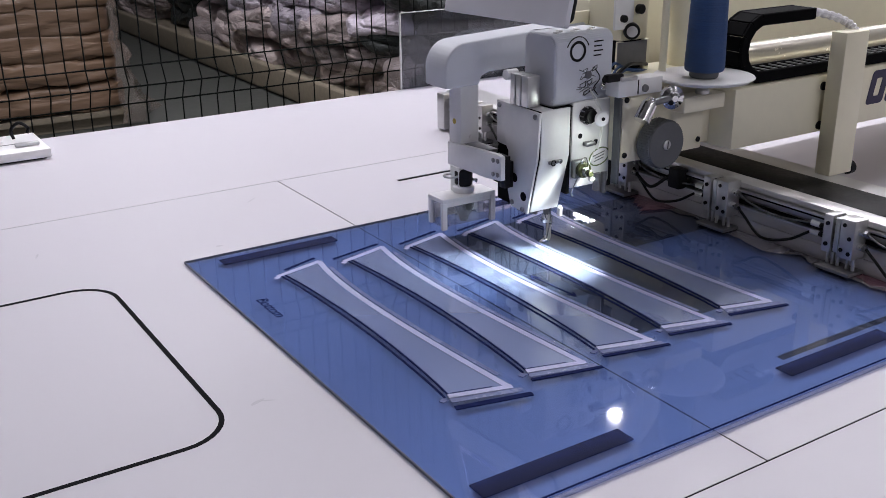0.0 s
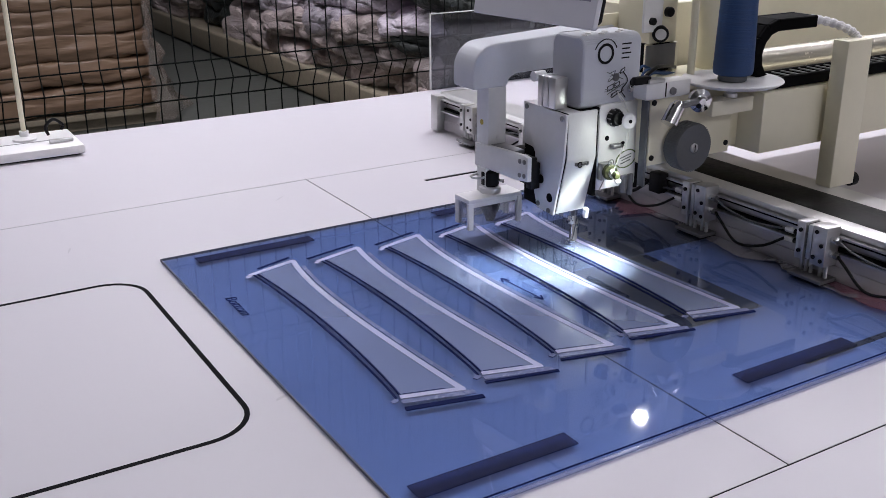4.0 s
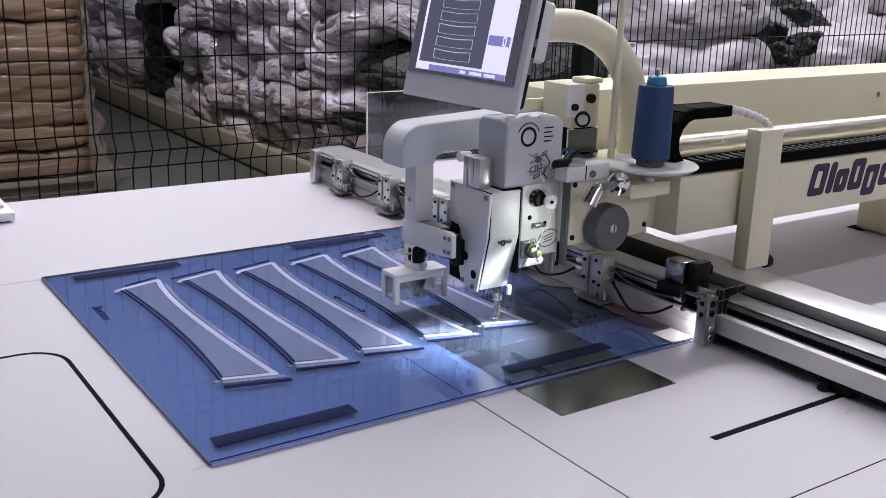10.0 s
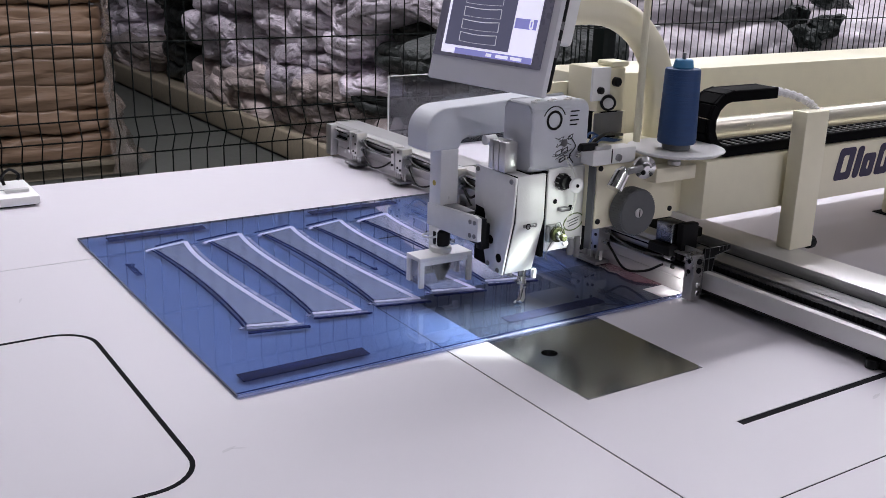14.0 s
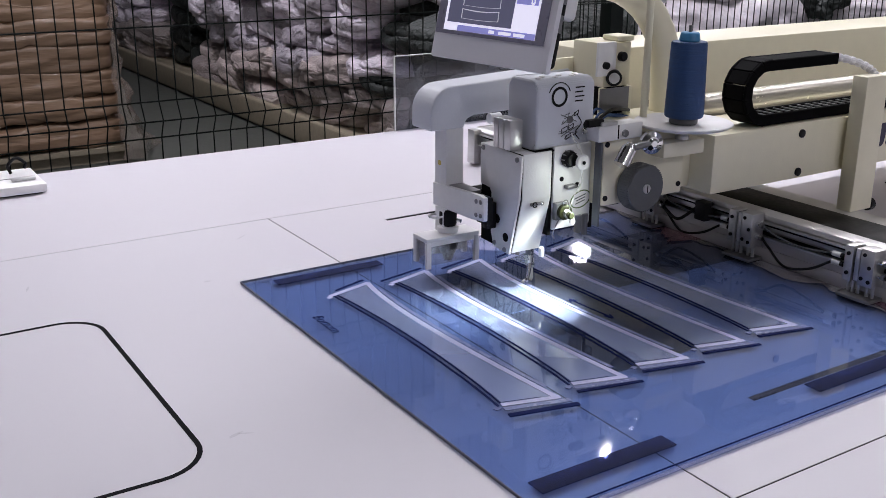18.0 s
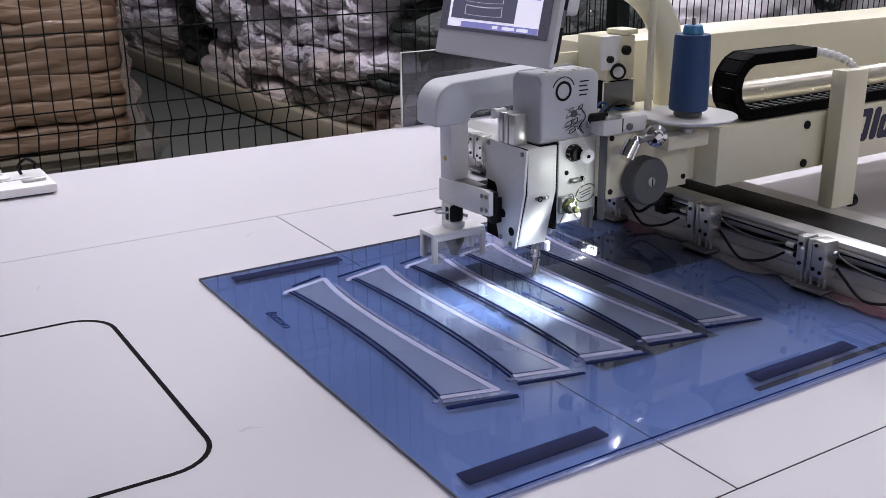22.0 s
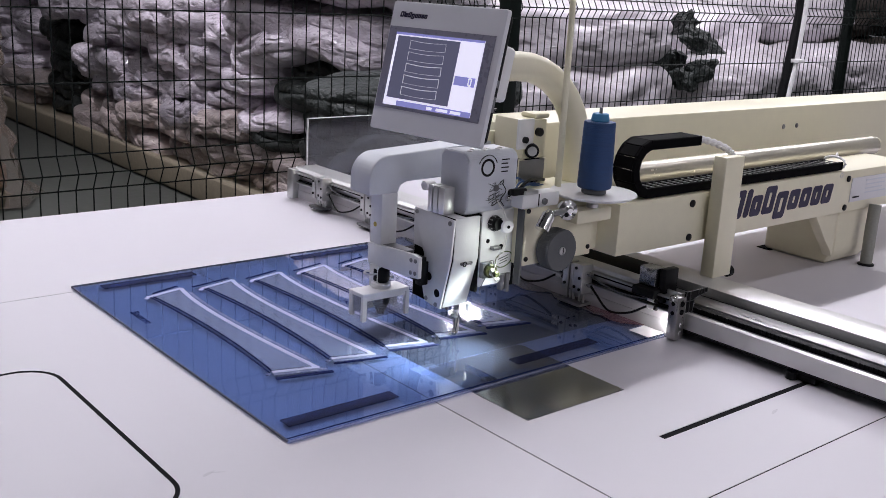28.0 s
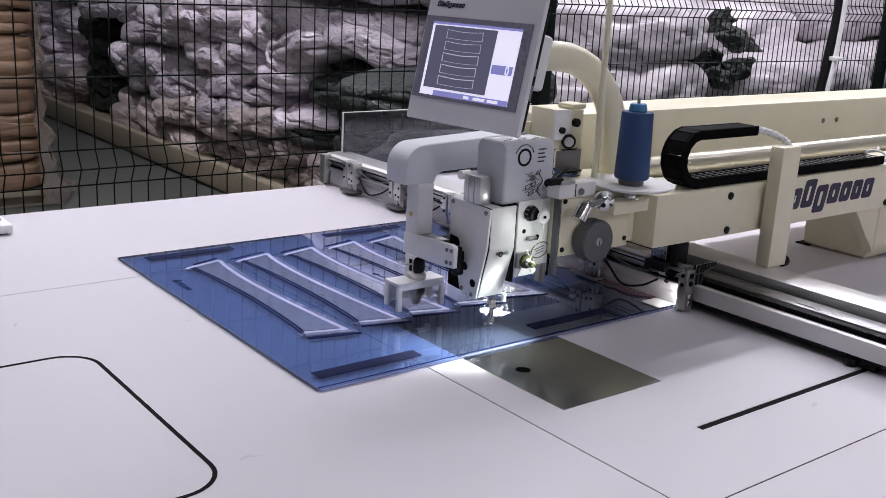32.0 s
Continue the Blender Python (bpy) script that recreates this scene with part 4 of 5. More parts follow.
# ---- control panel on its curved arm ----
panel = thing("control_panel", "grey touch screen terminal showing stitch patterns", "monitor")
ex, ey = Vector((0.1202, -0.9927, 0)), Vector((0.2233, 0.0270, 0.9744))
en = ex.cross(ey).normalized()
panel.matrix_basis = Matrix(((ex.x, ey.x, en.x, -0.1), (ex.y, ey.y, en.y, 0.142), (ex.z, ey.z, en.z, 0.369), (0, 0, 0, 1)))
W, HT = 0.258, 0.222
bm = bmesh.new()
add_prism(bm, round_rect(0, W, 0, HT, 0.004), "z", -0.010, 0, 0.0015)
part("bezel", bm, mat("bezel_grey", (0.72, 0.72, 0.76), 0.42, vary=0.02, scale=6, bump=0.03, bscale=320), panel, "flat grey front bezel")
part("rear_shell", prism(round_rect(0.008, W - 0.004, 0.008, HT - 0.006, 0.008), "z", -0.022, -0.0105, 0.003), "black_plastic", panel)
part("screen_frame", box(0.003, W - 0.013, 0.038, 0.1785, 0.0002, 0.0012), mat("frame_blue", (0.25, 0.245, 0.31), 0.3), panel)


def glow(name, colour, power):
    return mat(name, colour, 0.2, vary=0.02, emit=power)


S = {"page": glow("screen_page", (0.80, 0.78, 0.95), 0.75), "dark": glow("screen_dark", (0.075, 0.075, 0.12), 0.9), "bar": glow("screen_bar", (0.22, 0.22, 0.5), 0.7), "line": glow("screen_line", (0.42, 0.42, 0.48), 0.8)}
scr = part("screen", box(0.0225, 0.2255, 0.0440, 0.1690, 0.0012, 0.0018), S["page"], panel, "lit screen with stitch outlines")
part("screen_area", box(0.0285, 0.1735, 0.0565, 0.1630, 0.0018, 0.0022), S["dark"], scr)
part("screen_bar", box(0.0550, 0.2255, 0.0440, 0.0530, 0.0018, 0.0022), S["bar"], scr)
part("screen_bar", box(0.1765, 0.2215, 0.0930, 0.1080, 0.0018, 0.0022), S["bar"], scr)
part("screen_bar", box(0.0225, 0.2255, 0.1650, 0.1690, 0.0018, 0.0022), S["bar"], scr)
part("screen_key", ring(round_rect(0.2070, 0.2145, 0.0935, 0.1075, 0.003), round_rect(0.2090, 0.2125, 0.0960, 0.1050, 0.0015), 0.0022, 0.0026), S["page"], scr)
for kx0, kx1 in ((0.128, 0.140), (0.150, 0.176), (0.182, 0.205)):
    part("screen_key", box(kx0, kx1, 0.0460, 0.0505, 0.0022, 0.0026), S["page"], scr)
for k in range(5):
    y0 = 0.064 + 0.0197 * k
    pts = [(0.0610, y0, 0.0024), (0.0605, y0 + 0.0140, 0.0024)] + [(0.0605 + 0.0825 * i / 6, y0 + 0.0140 - 0.0022 * math.sin(math.pi * i / 6), 0.0024) for i in range(1, 7)] + [(0.1440, y0, 0.0024)]
    part("pattern_line", tube(pts, 0.0007 if k < 3 else 0.0004, 5), S["line"], scr)
    part("pattern_line", tube([(0.0610, y0, 0.0024)] + [(0.0610 + 0.0830 * i / 6, y0 - 0.0012 * math.sin(math.pi * i / 6), 0.0024) for i in range(1, 7)], 0.0003, 5), S["line"], scr)
maker_mark(0.0135, 0.0005, panel, Matrix.Translation((0.020, 0.195, 0.0002)))
part("swivel", box(0.185, 0.250, 0.080, 0.170, -0.052, -0.0222, 0.008, 3), "light_grey", panel)
part("port", box(0.2535, 0.2545, 0.060, 0.085, -0.019, -0.013), "alu_dark", panel)
part("port", box(0.2535, 0.2545, 0.100, 0.112, -0.019, -0.013), "alu_dark", panel)

crane = thing("panel_arm", "thick curved cream tube that holds the control panel", "bracket")
arc = [(0.05, 0.02, 0.483), (0.09, 0.02, 0.483)] + [(0.13 + 0.173 * math.sin(radians(a)), 0.02, 0.31 + 0.173 * math.cos(radians(a))) for a in range(0, 91, 10)] + [(0.303, 0.02, 0.28), (0.303, 0.02, 0.25)]
part("tube", tube(arc, 0.0265, 28), "cream", crane, smooth=True)
part("mount", box(0.0, 0.062, -0.01, 0.05, 0.44, 0.506, 0.008), "cream", crane)
part("base_flange", lathe([(0.036, 0), (0.036, 0.006), (0.03, 0.008)], (0.303, 0.02, 0.2405), 24), "cream", crane)
part("cable", tube(curve_pts([(0.13 + 0.203 * math.sin(radians(a)), 0.028, 0.31 + 0.203 * math.cos(radians(a))) for a in range(36, 93, 14)] + [(0.328, 0.02, 0.285), (0.305, -0.012, 0.262), (0.25, -0.03, 0.254)], 6), 0.0038, 8), "black_plastic", crane, "black cable along the arm")
part("clip", box(0.268, 0.284, 0.012, 0.028, 0.4445, 0.4525, 0.002), "alu", crane)

box_c = thing("winder_box", "cream control box with black knobs and a clear cover", "control box")
part("body", box(0.168, 0.228, 0.030, 0.110, 0.310, 0.383, 0.003), "cream", box_c)
part("cover", box(0.150, 0.190, 0.024, 0.030, 0.330, 0.386, 0.002), "light_grey", box_c)
part("shadow_gap", box(0.170, 0.226, 0.04, 0.10, 0.262, 0.309), "dark_hole", box_c)
for lx in (0.166, 0.222):
    part("leg", box(lx, lx + 0.010, 0.028, 0.038, 0.2525, 0.3095, 0.001), "cream", box_c)
part("knob", lathe([(0.0135, 0), (0.0135, 0.015), (0.012, 0.0172)], seg=20, m=pose(0.190, 0.030, 0.327, 90, 0, -35)), "black_plastic", box_c)
part("knob_face", lathe([(0.009, 0), (0.009, 0.001), (0.008, 0.0012)], seg=20, m=pose(0.190, 0.030, 0.327, 90, 0, -35) @ pose(0, 0, 0.0175)), "alu", box_c)
part("knob", lathe([(0.008, 0), (0.008, 0.008), (0.006, 0.010)], seg=16, m=pose(0.205, 0.030, 0.360, 90, 0, 0)), "black_plastic", box_c)
part("knob", lathe([(0.006, 0), (0.006, 0.006), (0.004, 0.007)], seg=16, m=pose(0.166, 0.024, 0.348, 90, 0, 0)), "black_plastic", box_c)
part("tab", box(0.200, 0.238, 0.034, 0.074, 0.3835, 0.393, 0.003), "cream", box_c)
part("wire_bundle", tube(curve_pts([(0.10, -0.03, 0.266), (0.14, -0.02, 0.282), (0.18, 0.0, 0.278), (0.22, 0.02, 0.27)], 6), 0.003, 10), "black_plastic", box_c, "dark wires")
for k in range(3):
    part("wire", tube(curve_pts([(0.105, -0.026 + 0.008 * k, 0.258), (0.14, -0.012 + 0.012 * k, 0.272 + 0.004 * k), (0.18, 0.004 + 0.010 * k, 0.266), (0.23, 0.02 + 0.01 * k, 0.258)], 6), 0.0022, 8), "thread_blue", box_c, "dark blue wire")
part("lower_panel", box(0.160, 0.224, 0.026, 0.0275, 0.270, 0.309), "alu_dark", box_c)
part("back_plate", box(0.12, 0.20, 0.11, 0.118, 0.26, 0.352, 0.002), "cream", box_c)

# ---- gantry rail that rolls along the slots (its frame: x of the template's reference, y = 0) ----
rail = thing("gantry_rail", "long white aluminium rail with a black toothed belt", "machine rail")
RY0, RY1 = -1.05, 0.64
part("front_panel", prism([(0.738, 0.021), (0.746, 0.021), (0.746, 0.044), (0.752, 0.047), (0.752, 0.051), (0.738, 0.051)], "y", RY0, RY1), "alu_white", rail)
part("bed", box(0.746, 0.905, RY0, RY1, 0.013, 0.040), "black_plastic", rail)
part("lower_lip", box(0.755, 0.774, RY0, RY1, 0.040, 0.045), "alu_dark", rail)
part("belt", box(0.776, 0.794, RY0, RY1, 0.040, 0.054), "black_rubber", rail, "black toothed drive belt")
bm = bmesh.new()
for k in range(190):
    y = -1.0 + 0.008 * k
    add_box(bm, 0.773, 0.777, y, y + 0.004, 0.047, 0.0545)
tagged(part("belt_teeth", bm, "black_rubber", rail), kind="stuff")
part("cover_plate", box(0.797, 0.846, RY0, RY1, 0.040, 0.056, 0.001), "cover_grey", rail)
part("groove", box(0.847, 0.866, RY0, RY1, 0.040, 0.050), "black_rubber", rail)
part("top_plate", box(0.867, 0.952, RY0, RY1, 0.040, 0.069, 0.002), "alu_white", rail)
for fy in (-0.48, 0.457):
    part("guide_foot", box(0.745, 0.80, fy - 0.018, fy + 0.018, 0.0008, 0.013, 0.002), "black_plastic", rail)
    part("guide_shoe", cyl((0.742, fy + 0.024, 0.001), (0.742, fy + 0.024, 0.014), 0.010, None, 14), "black_plastic", rail)
post = part("post", prism([(0.926, -0.150), (0.986, -0.150), (0.986, -0.119), (0.926, -0.119)], "z", 0.069, 0.316, 0.002), "cream", rail, "upright square cream post")
part("post_bolt", cyl((0.986, -0.14, 0.074), (0.998, -0.14, 0.074), 0.012, None, 14), "black_plastic", rail)
part("post_knob", cyl((0.986, -0.128, 0.275), (0.992, -0.128, 0.275), 0.014, None, 14), "black_plastic", rail)
SLEEVE = curve_pts([(0.978, -0.128, 0.312), (0.968, -0.118, 0.326), (0.945, -0.10, 0.338), (0.915, -0.085, 0.345), (0.885, -0.08, 0.3465)], 8)
sleeve = part("cable_sleeve", tube(SLEEVE, 0.0062, 12), "white_plastic", rail, "white spiral cable wrap")
for k in range(0, len(SLEEVE) - 2, 3):
    a, b = Vector(SLEEVE[k]), Vector(SLEEVE[k + 2])
    part("wrap_turn", tube([a, a.lerp(b, 0.25), a.lerp(b, 0.75), b], 0.008, 12, [0.0066, 0.0076, 0.0076, 0.0066]), "white_plastic", sleeve)
part("cable", tube(curve_pts([(0.975, -0.121, 0.316), (0.990, -0.12, 0.302), (0.994, -0.118, 0.28), (0.992, -0.118, 0.26)], 6), 0.006, 10), "black_plastic", rail, "black cable")

# ---- clamp bar with its clamps (its frame: the template's reference) ----
bar = thing("clamp_bar", "aluminium profile bar with pneumatic clamps holding the template", "clamp bar")
BY0, BY1 = -0.224, 1.13
part("profile", box(0.732, 0.7365, BY0, BY1, 0.004, 0.088), "alu", bar)
part("ledge", box(0.716, 0.7315, BY0, BY1, 0.050, 0.053), "alu", bar)
part("ledge", box(0.716, 0.7315, BY0, BY1, 0.076, 0.079), "alu", bar)
part("groove", box(0.724, 0.7318, BY0 + 0.01, BY1, 0.054, 0.058), "dark_hole", bar)
part("groove", box(0.724, 0.7318, BY0 + 0.01, BY1, 0.070, 0.074), "dark_hole", bar)
part("top_cover", prism([(0.724, 0.084), (0.732, 0.0905), (0.800, 0.0905), (0.806, 0.086), (0.806, 0.0755), (0.7405, 0.0755), (0.7405, 0.0865), (0.724, 0.080)], "y", 0.50, BY1 - 0.012, 0.0), "alu", bar, "wide flat grey top of the bar")
part("top_strip", box(0.724, 0.7595, BY0 + 0.098, 0.4995, 0.0802, 0.0895, 0.001), "alu_white", bar)
part("cable_tray", box(0.7605, 0.850, BY0 + 0.105, 0.4985, 0.0705, 0.0885, 0.003), "tray_black", bar, "black cable tray on the bar")
part("end_block", box(0.708, 0.731, BY0 - 0.010, BY0 + 0.012, 0.004, 0.086, 0.002), "block_metal", bar)
for bz in (0.018, 0.033, 0.058, 0.074):
    part("end_screw", lathe([(0.0052, 0), (0.0052, 0.002), (0.0035, 0.003)], seg=14, m=pose(0.7195, BY0 - 0.0100, bz, 90, 0, 0)), "chrome" if bz < 0.05 else "dark_hole", bar)
for bz in (0.055, 0.073):
    part("end_screw", cyl((0.7070, BY0 + 0.001, bz), (0.709, BY0 + 0.001, bz), 0.004, None, 12), "dark_hole", bar)
CAP = [(0.738, 0.010), (0.757, 0.010), (0.759, 0.048), (0.764, 0.076), (0.800, 0.083), (0.800, 0.092), (0.738, 0.092)]
part("end_cap", prism(CAP, "y", BY0 - 0.004, BY0, 0.0), "black_plastic", bar, "dark stepped end of the bar's profile")
part("cap_rim", tube([(x, BY0 - 0.0045, z) for x, z in CAP + CAP[:1]], 0.0008, 6), "alu_dark", bar, "bright cut rim of the profile")
part("cap_web", box(0.748, 0.7495, BY0 - 0.0055, BY0 - 0.0042, 0.012, 0.091), "alu_dark", bar)
part("cap_web", box(0.740, 0.768, BY0 - 0.0055, BY0 - 0.0042, 0.073, 0.0745), "alu_dark", bar)
for k in range(4):
    part("cap_web", box(0.772 + 0.009 * k, 0.7732 + 0.009 * k, BY0 - 0.0055, BY0 - 0.0042, 0.084, 0.091), "alu_dark", bar)
part("valve", box(0.715, 0.747, BY0 + 0.054, BY0 + 0.092, 0.086, 0.124, 0.003), "valve_steel", bar, "small silver valve block")
part("valve_coil", box(0.724, 0.762, BY0 + 0.036, BY0 + 0.0515, 0.060, 0.126, 0.003), "black_plastic", bar)
part("valve_foot", box(0.704, 0.74, BY0 + 0.045, BY0 + 0.098, 0.068, 0.0855, 0.003), "black_plastic", bar)
part("far_block", box(0.705, 0.731, BY1 - 0.03, BY1, 0.004, 0.088, 0.003), "alu", bar)
part("far_cap", prism([(0.724, 0.006), (0.806, 0.006), (0.806, 0.082), (0.798, 0.092), (0.732, 0.092), (0.724, 0.086)], "y", BY1 - 0.0115, BY1 - 0.006, 0.0), "alu", bar)
for k in range(3):
    part("cap_slot", box(0.7225, 0.7245, BY1 - 0.026, BY1 - 0.014, 0.040 + 0.016 * k, 0.046 + 0.016 * k), "dark_hole", bar)


def add_clamp(y):
    """A slim guided cylinder with a clamping foot and push-in hose fittings."""
    c = part("clamp", box(0.692, 0.722, y - 0.027, y - 0.003, 0.034, 0.094, 0.001), "alu", bar, "silver pneumatic clamp")
    part("guide_body", box(0.695, 0.722, y, y + 0.0085, 0.038, 0.091, 0.001), "alu", c)
    part("guide_body", box(0.693, 0.722, y + 0.0115, y + 0.027, 0.035, 0.093, 0.001), "alu", c)
    part("slit", box(0.699, 0.722, y - 0.003, y, 0.036, 0.090), "dark_hole", c)
    part("slit", box(0.699, 0.722, y + 0.0085, y + 0.0115, 0.036, 0.090), "dark_hole", c)
    for dy, dz in ((0.019, 0.080), (0.019, 0.048), (-0.010, 0.085), (-0.020, 0.066), (-0.008, 0.046), (-0.021, 0.043)):
        part("screw", cyl((0.6905, y + dy, dz), (0.6935, y + dy, dz), 0.0032, None, 10), "black_plastic", c)
    for dy in (-0.022, -0.012, 0.004, 0.013, 0.022):
        part("rod", cyl((0.706, y + dy, 0.014), (0.706, y + dy, 0.040), 0.0028, None, 10), "alu", c)
    part("foot", box(0.686, 0.722, y - 0.030, y + 0.030, 0.0088, 0.0145, 0.001), "alu_dark", c)
    part("foot_pad", box(0.690, 0.722, y - 0.028, y + 0.028, 0.0062, 0.0087), "black_rubber", c)
    for dz in (0.076, 0.054):
        part("fitting", cyl((0.704, y - 0.036, dz), (0.704, y - 0.027, dz), 0.0048, None, 12), "chrome", c)
        part("fitting_nut", cyl((0.704, y - 0.041, dz), (0.704, y - 0.036, dz), 0.0056, None, 6), "alu_dark", c)
    part("hose", tube(curve_pts([(0.704, y - 0.041, 0.054), (0.698, y - 0.060, 0.045), (0.694, y - 0.10, 0.022), (0.700, y - 0.145, 0.030), (0.712, y - 0.176, 0.050)], 6), 0.0022, 8), "black_plastic", c, "black air hose")
    part("hose", tube(curve_pts([(0.704, y - 0.041, 0.076), (0.700, y - 0.07, 0.068), (0.706, y - 0.12, 0.060), (0.714, y - 0.176, 0.064)], 6), 0.0016, 8), "wheel_grey", c, "grey air hose")
    for dz in (0.050, 0.064):
        part("joint", cyl((0.7155, y - 0.176, dz), (0.7155, y - 0.192, dz), 0.0046, None, 12), "light_grey", c, "pale push-in fitting")
        part("joint_collar", cyl((0.7155, y - 0.192, dz), (0.7155, y - 0.197, dz), 0.0042, None, 10), "black_plastic", c)


for cy in (0.016, 0.2555, 0.494, 0.728, 0.955):
    add_clamp(cy)
part("base_flange", box(0.7235, 0.7253, BY0 + 0.024, BY1 - 0.031, 0.0062, 0.0300, 0.0004), "bar_grey", bar, "pale flange on the template")
part("web", box(0.7255, 0.7315, BY0 + 0.024, BY1 - 0.031, 0.0086, 0.049, 0.0008), "bar_grey", bar, "smooth lower face of the bar")


def edge_sheet(name, y0, y1, reach, material, z, label, seed):
    """A thin sheet tucked under the bar, with an uneven free edge on the template."""
    bm, n = bmesh.new(), 24
    near, far = [], []
    for k in range(n + 1):
        u = k / n
        y = y0 + (y1 - y0) * u
        free = reach * (0.55 + 0.35 * math.sin(3.1 * u + seed) + 0.25 * noise.noise(Vector((seed * 3.7, 9 * u, 0)))) * min(1, 6 * u, 6 * (1 - u)) + 0.004
        near.append((0.723 - free, y, z + 0.0012 * noise.noise(Vector((u * 7, seed, 2))) + 0.0012))
        far.append((0.7232, y, z + 0.0016))
    rows = [[bm.verts.new((x, y, zz + dz)) for x, y, zz in side] for side, dz in ((near, 0), (far, 0), (far, 0.0004), (near, 0.0004))]
    for a, b in zip(rows, rows[1:] + rows[:1]):
        for k in range(n):
            bm.faces.new((a[k], a[k + 1], b[k + 1], b[k]))
    for k in (0, n):
        bm.faces.new([row[k] for row in rows])
    bmesh.ops.recalc_face_normals(bm, faces=bm.faces)
    return part(name, bm, material, bar, label)


M["pale_film"] = sheet_material("pale_film", (0.80, 0.80, 0.85), 0.18, 0.42, (0.60, 0.57, 0.62), wavy=0.5)
for y0, y1, reach, seed in ((-0.10, 0.10, 0.030, 0.4), (0.09, 0.335, 0.045, 1.7), (0.32, 0.60, 0.040, 3.0)):
    edge_sheet("film", y0, y1, reach, "pale_film", 0.0052, "pale plastic film under the bar", seed)
# Tinted sheets imitate the red glow reflected along the bar's foot.
for y0, y1, reach, seed in ((-0.15, 0.03, 0.032, 0.9), (0.37, 0.50, 0.085, 2.2)):
    edge_sheet("film", y0, y1, reach, "pink_film", 0.0060, "pinkish glow along the bar's foot, put in as a tinted sheet", seed)
part("paper", box(0.676, 0.7225, BY0 + 0.024, BY0 + 0.072, 0.0062, 0.0068), "paper", bar, "white paper slip")
# Unseen glowing plate, added to light the paper and the bar's near end.
part("status_light", box(0.711, 0.7225, BY0 + 0.0122, BY0 + 0.0132, 0.020, 0.042), mat("status_light", (1.0, 0.96, 0.98), 0.4, vary=0.02, emit=45), bar, "hidden glowing plate that lights the bar's end and the paper")
part("sensor", box(0.700, 0.722, 0.345, 0.372, 0.050, 0.086, 0.003), "black_plastic", bar)
part("sensor_cable", tube(curve_pts([(0.705, 0.372, 0.07), (0.69, 0.40, 0.045), (0.70, 0.44, 0.05), (0.71, 0.47, 0.06)], 6), 0.003, 8), "black_plastic", bar)

# ---- the sewing template ----
template = thing("sewing_template", "clear blue plastic sewing template with five curved slots", "sewing template")
M["pocket"] = sheet_material("pocket", (0.88, 0.90, 0.96), 0.08, 0.42, (0.44, 0.53, 0.84), wavy=0.03, edge=2.2)
M["tape"] = mat("tape", (0.46, 0.48, 0.70), 0.4, vary=0.08, scale=20)
M["tape_film"] = mat("tape_film", (0.20, 0.23, 0.40), 0.25, vary=0.1, scale=20)
M["edge_dark"] = mat("edge_dark", (0.085, 0.08, 0.11), 0.5, vary=0.15, scale=30)
M["foam"] = sheet_material("foam", (0.27, 0.31, 0.50), 0.12, 0.34, (0.08, 0.09, 0.17), gloss=False)
M["strip"] = mat("strip", (0.010, 0.016, 0.075), 0.7, vary=0.15, scale=30, spec=0.03)
TX0, TX1, TY0, TY1, TZ0, TZ1 = -0.094, 0.722, -0.200, 0.611, 0.0015, 0.005
sheet = part("sheet", box(TX0, TX1, TY0, TY1, TZ0, TZ1), "template", template, "glossy clear blue plastic sheet")
sheet.data.materials.append(M["template_under"])
for poly in sheet.data.polygons:
    poly.material_index = 0 if poly.normal.z > 0.5 else 1
part("edge_strip", box(TX0, TX1, TY0 - 0.006, TY0, TZ0, TZ1 - 0.001), sheet_material("sheet_edge", (0.72, 0.76, 0.92), 0.1, 0.30, (0.50, 0.53, 0.72)), template, "pale cut edge of the sheet")
part("side_edge", box(TX0 - 0.0014, TX0, TY0 - 0.002, TY1, TZ0, TZ1 + 0.0002), "edge_dark", template, "dark cut edge of the sheet")
part("side_edge", box(TX0, TX1, TY1, TY1 + 0.0014, TZ0, TZ1 + 0.0002), "edge_dark", template)
part("lower_line", box(TX0, TX1, TY0 + 0.0002, TY0 + 0.0024, TZ1, TZ1 + 0.0006), "strip", template, "dark line along the sheet's edge")
NP = 16


def ribbon(pts, w, material, name, lift, label=""):
    """A thin flat band along pts, lying on the sheet."""
    bm = bmesh.new()
    v = []
    for j, p in enumerate(pts):
        d = (Vector(pts[min(j + 1, len(pts) - 1)]) - Vector(pts[max(j - 1, 0)])).normalized()
        n = Vector((-d.y, d.x)) * (w / 2)
        v.append([bm.verts.new((p[0] + s * n.x, p[1] + s * n.y, TZ1 + z)) for s, z in ((-1, 0.0001), (-1, lift), (1, lift), (1, 0.0001))])
    for a, b in zip(v, v[1:]):
        for j in range(4):
            bm.faces.new((a[j], a[(j + 1) % 4], b[(j + 1) % 4], b[j]))
    bm.faces.new(v[0][::-1])
    bm.faces.new(v[-1])
    bmesh.ops.recalc_face_normals(bm, faces=bm.faces)
    return part(name, bm, material, template, label)


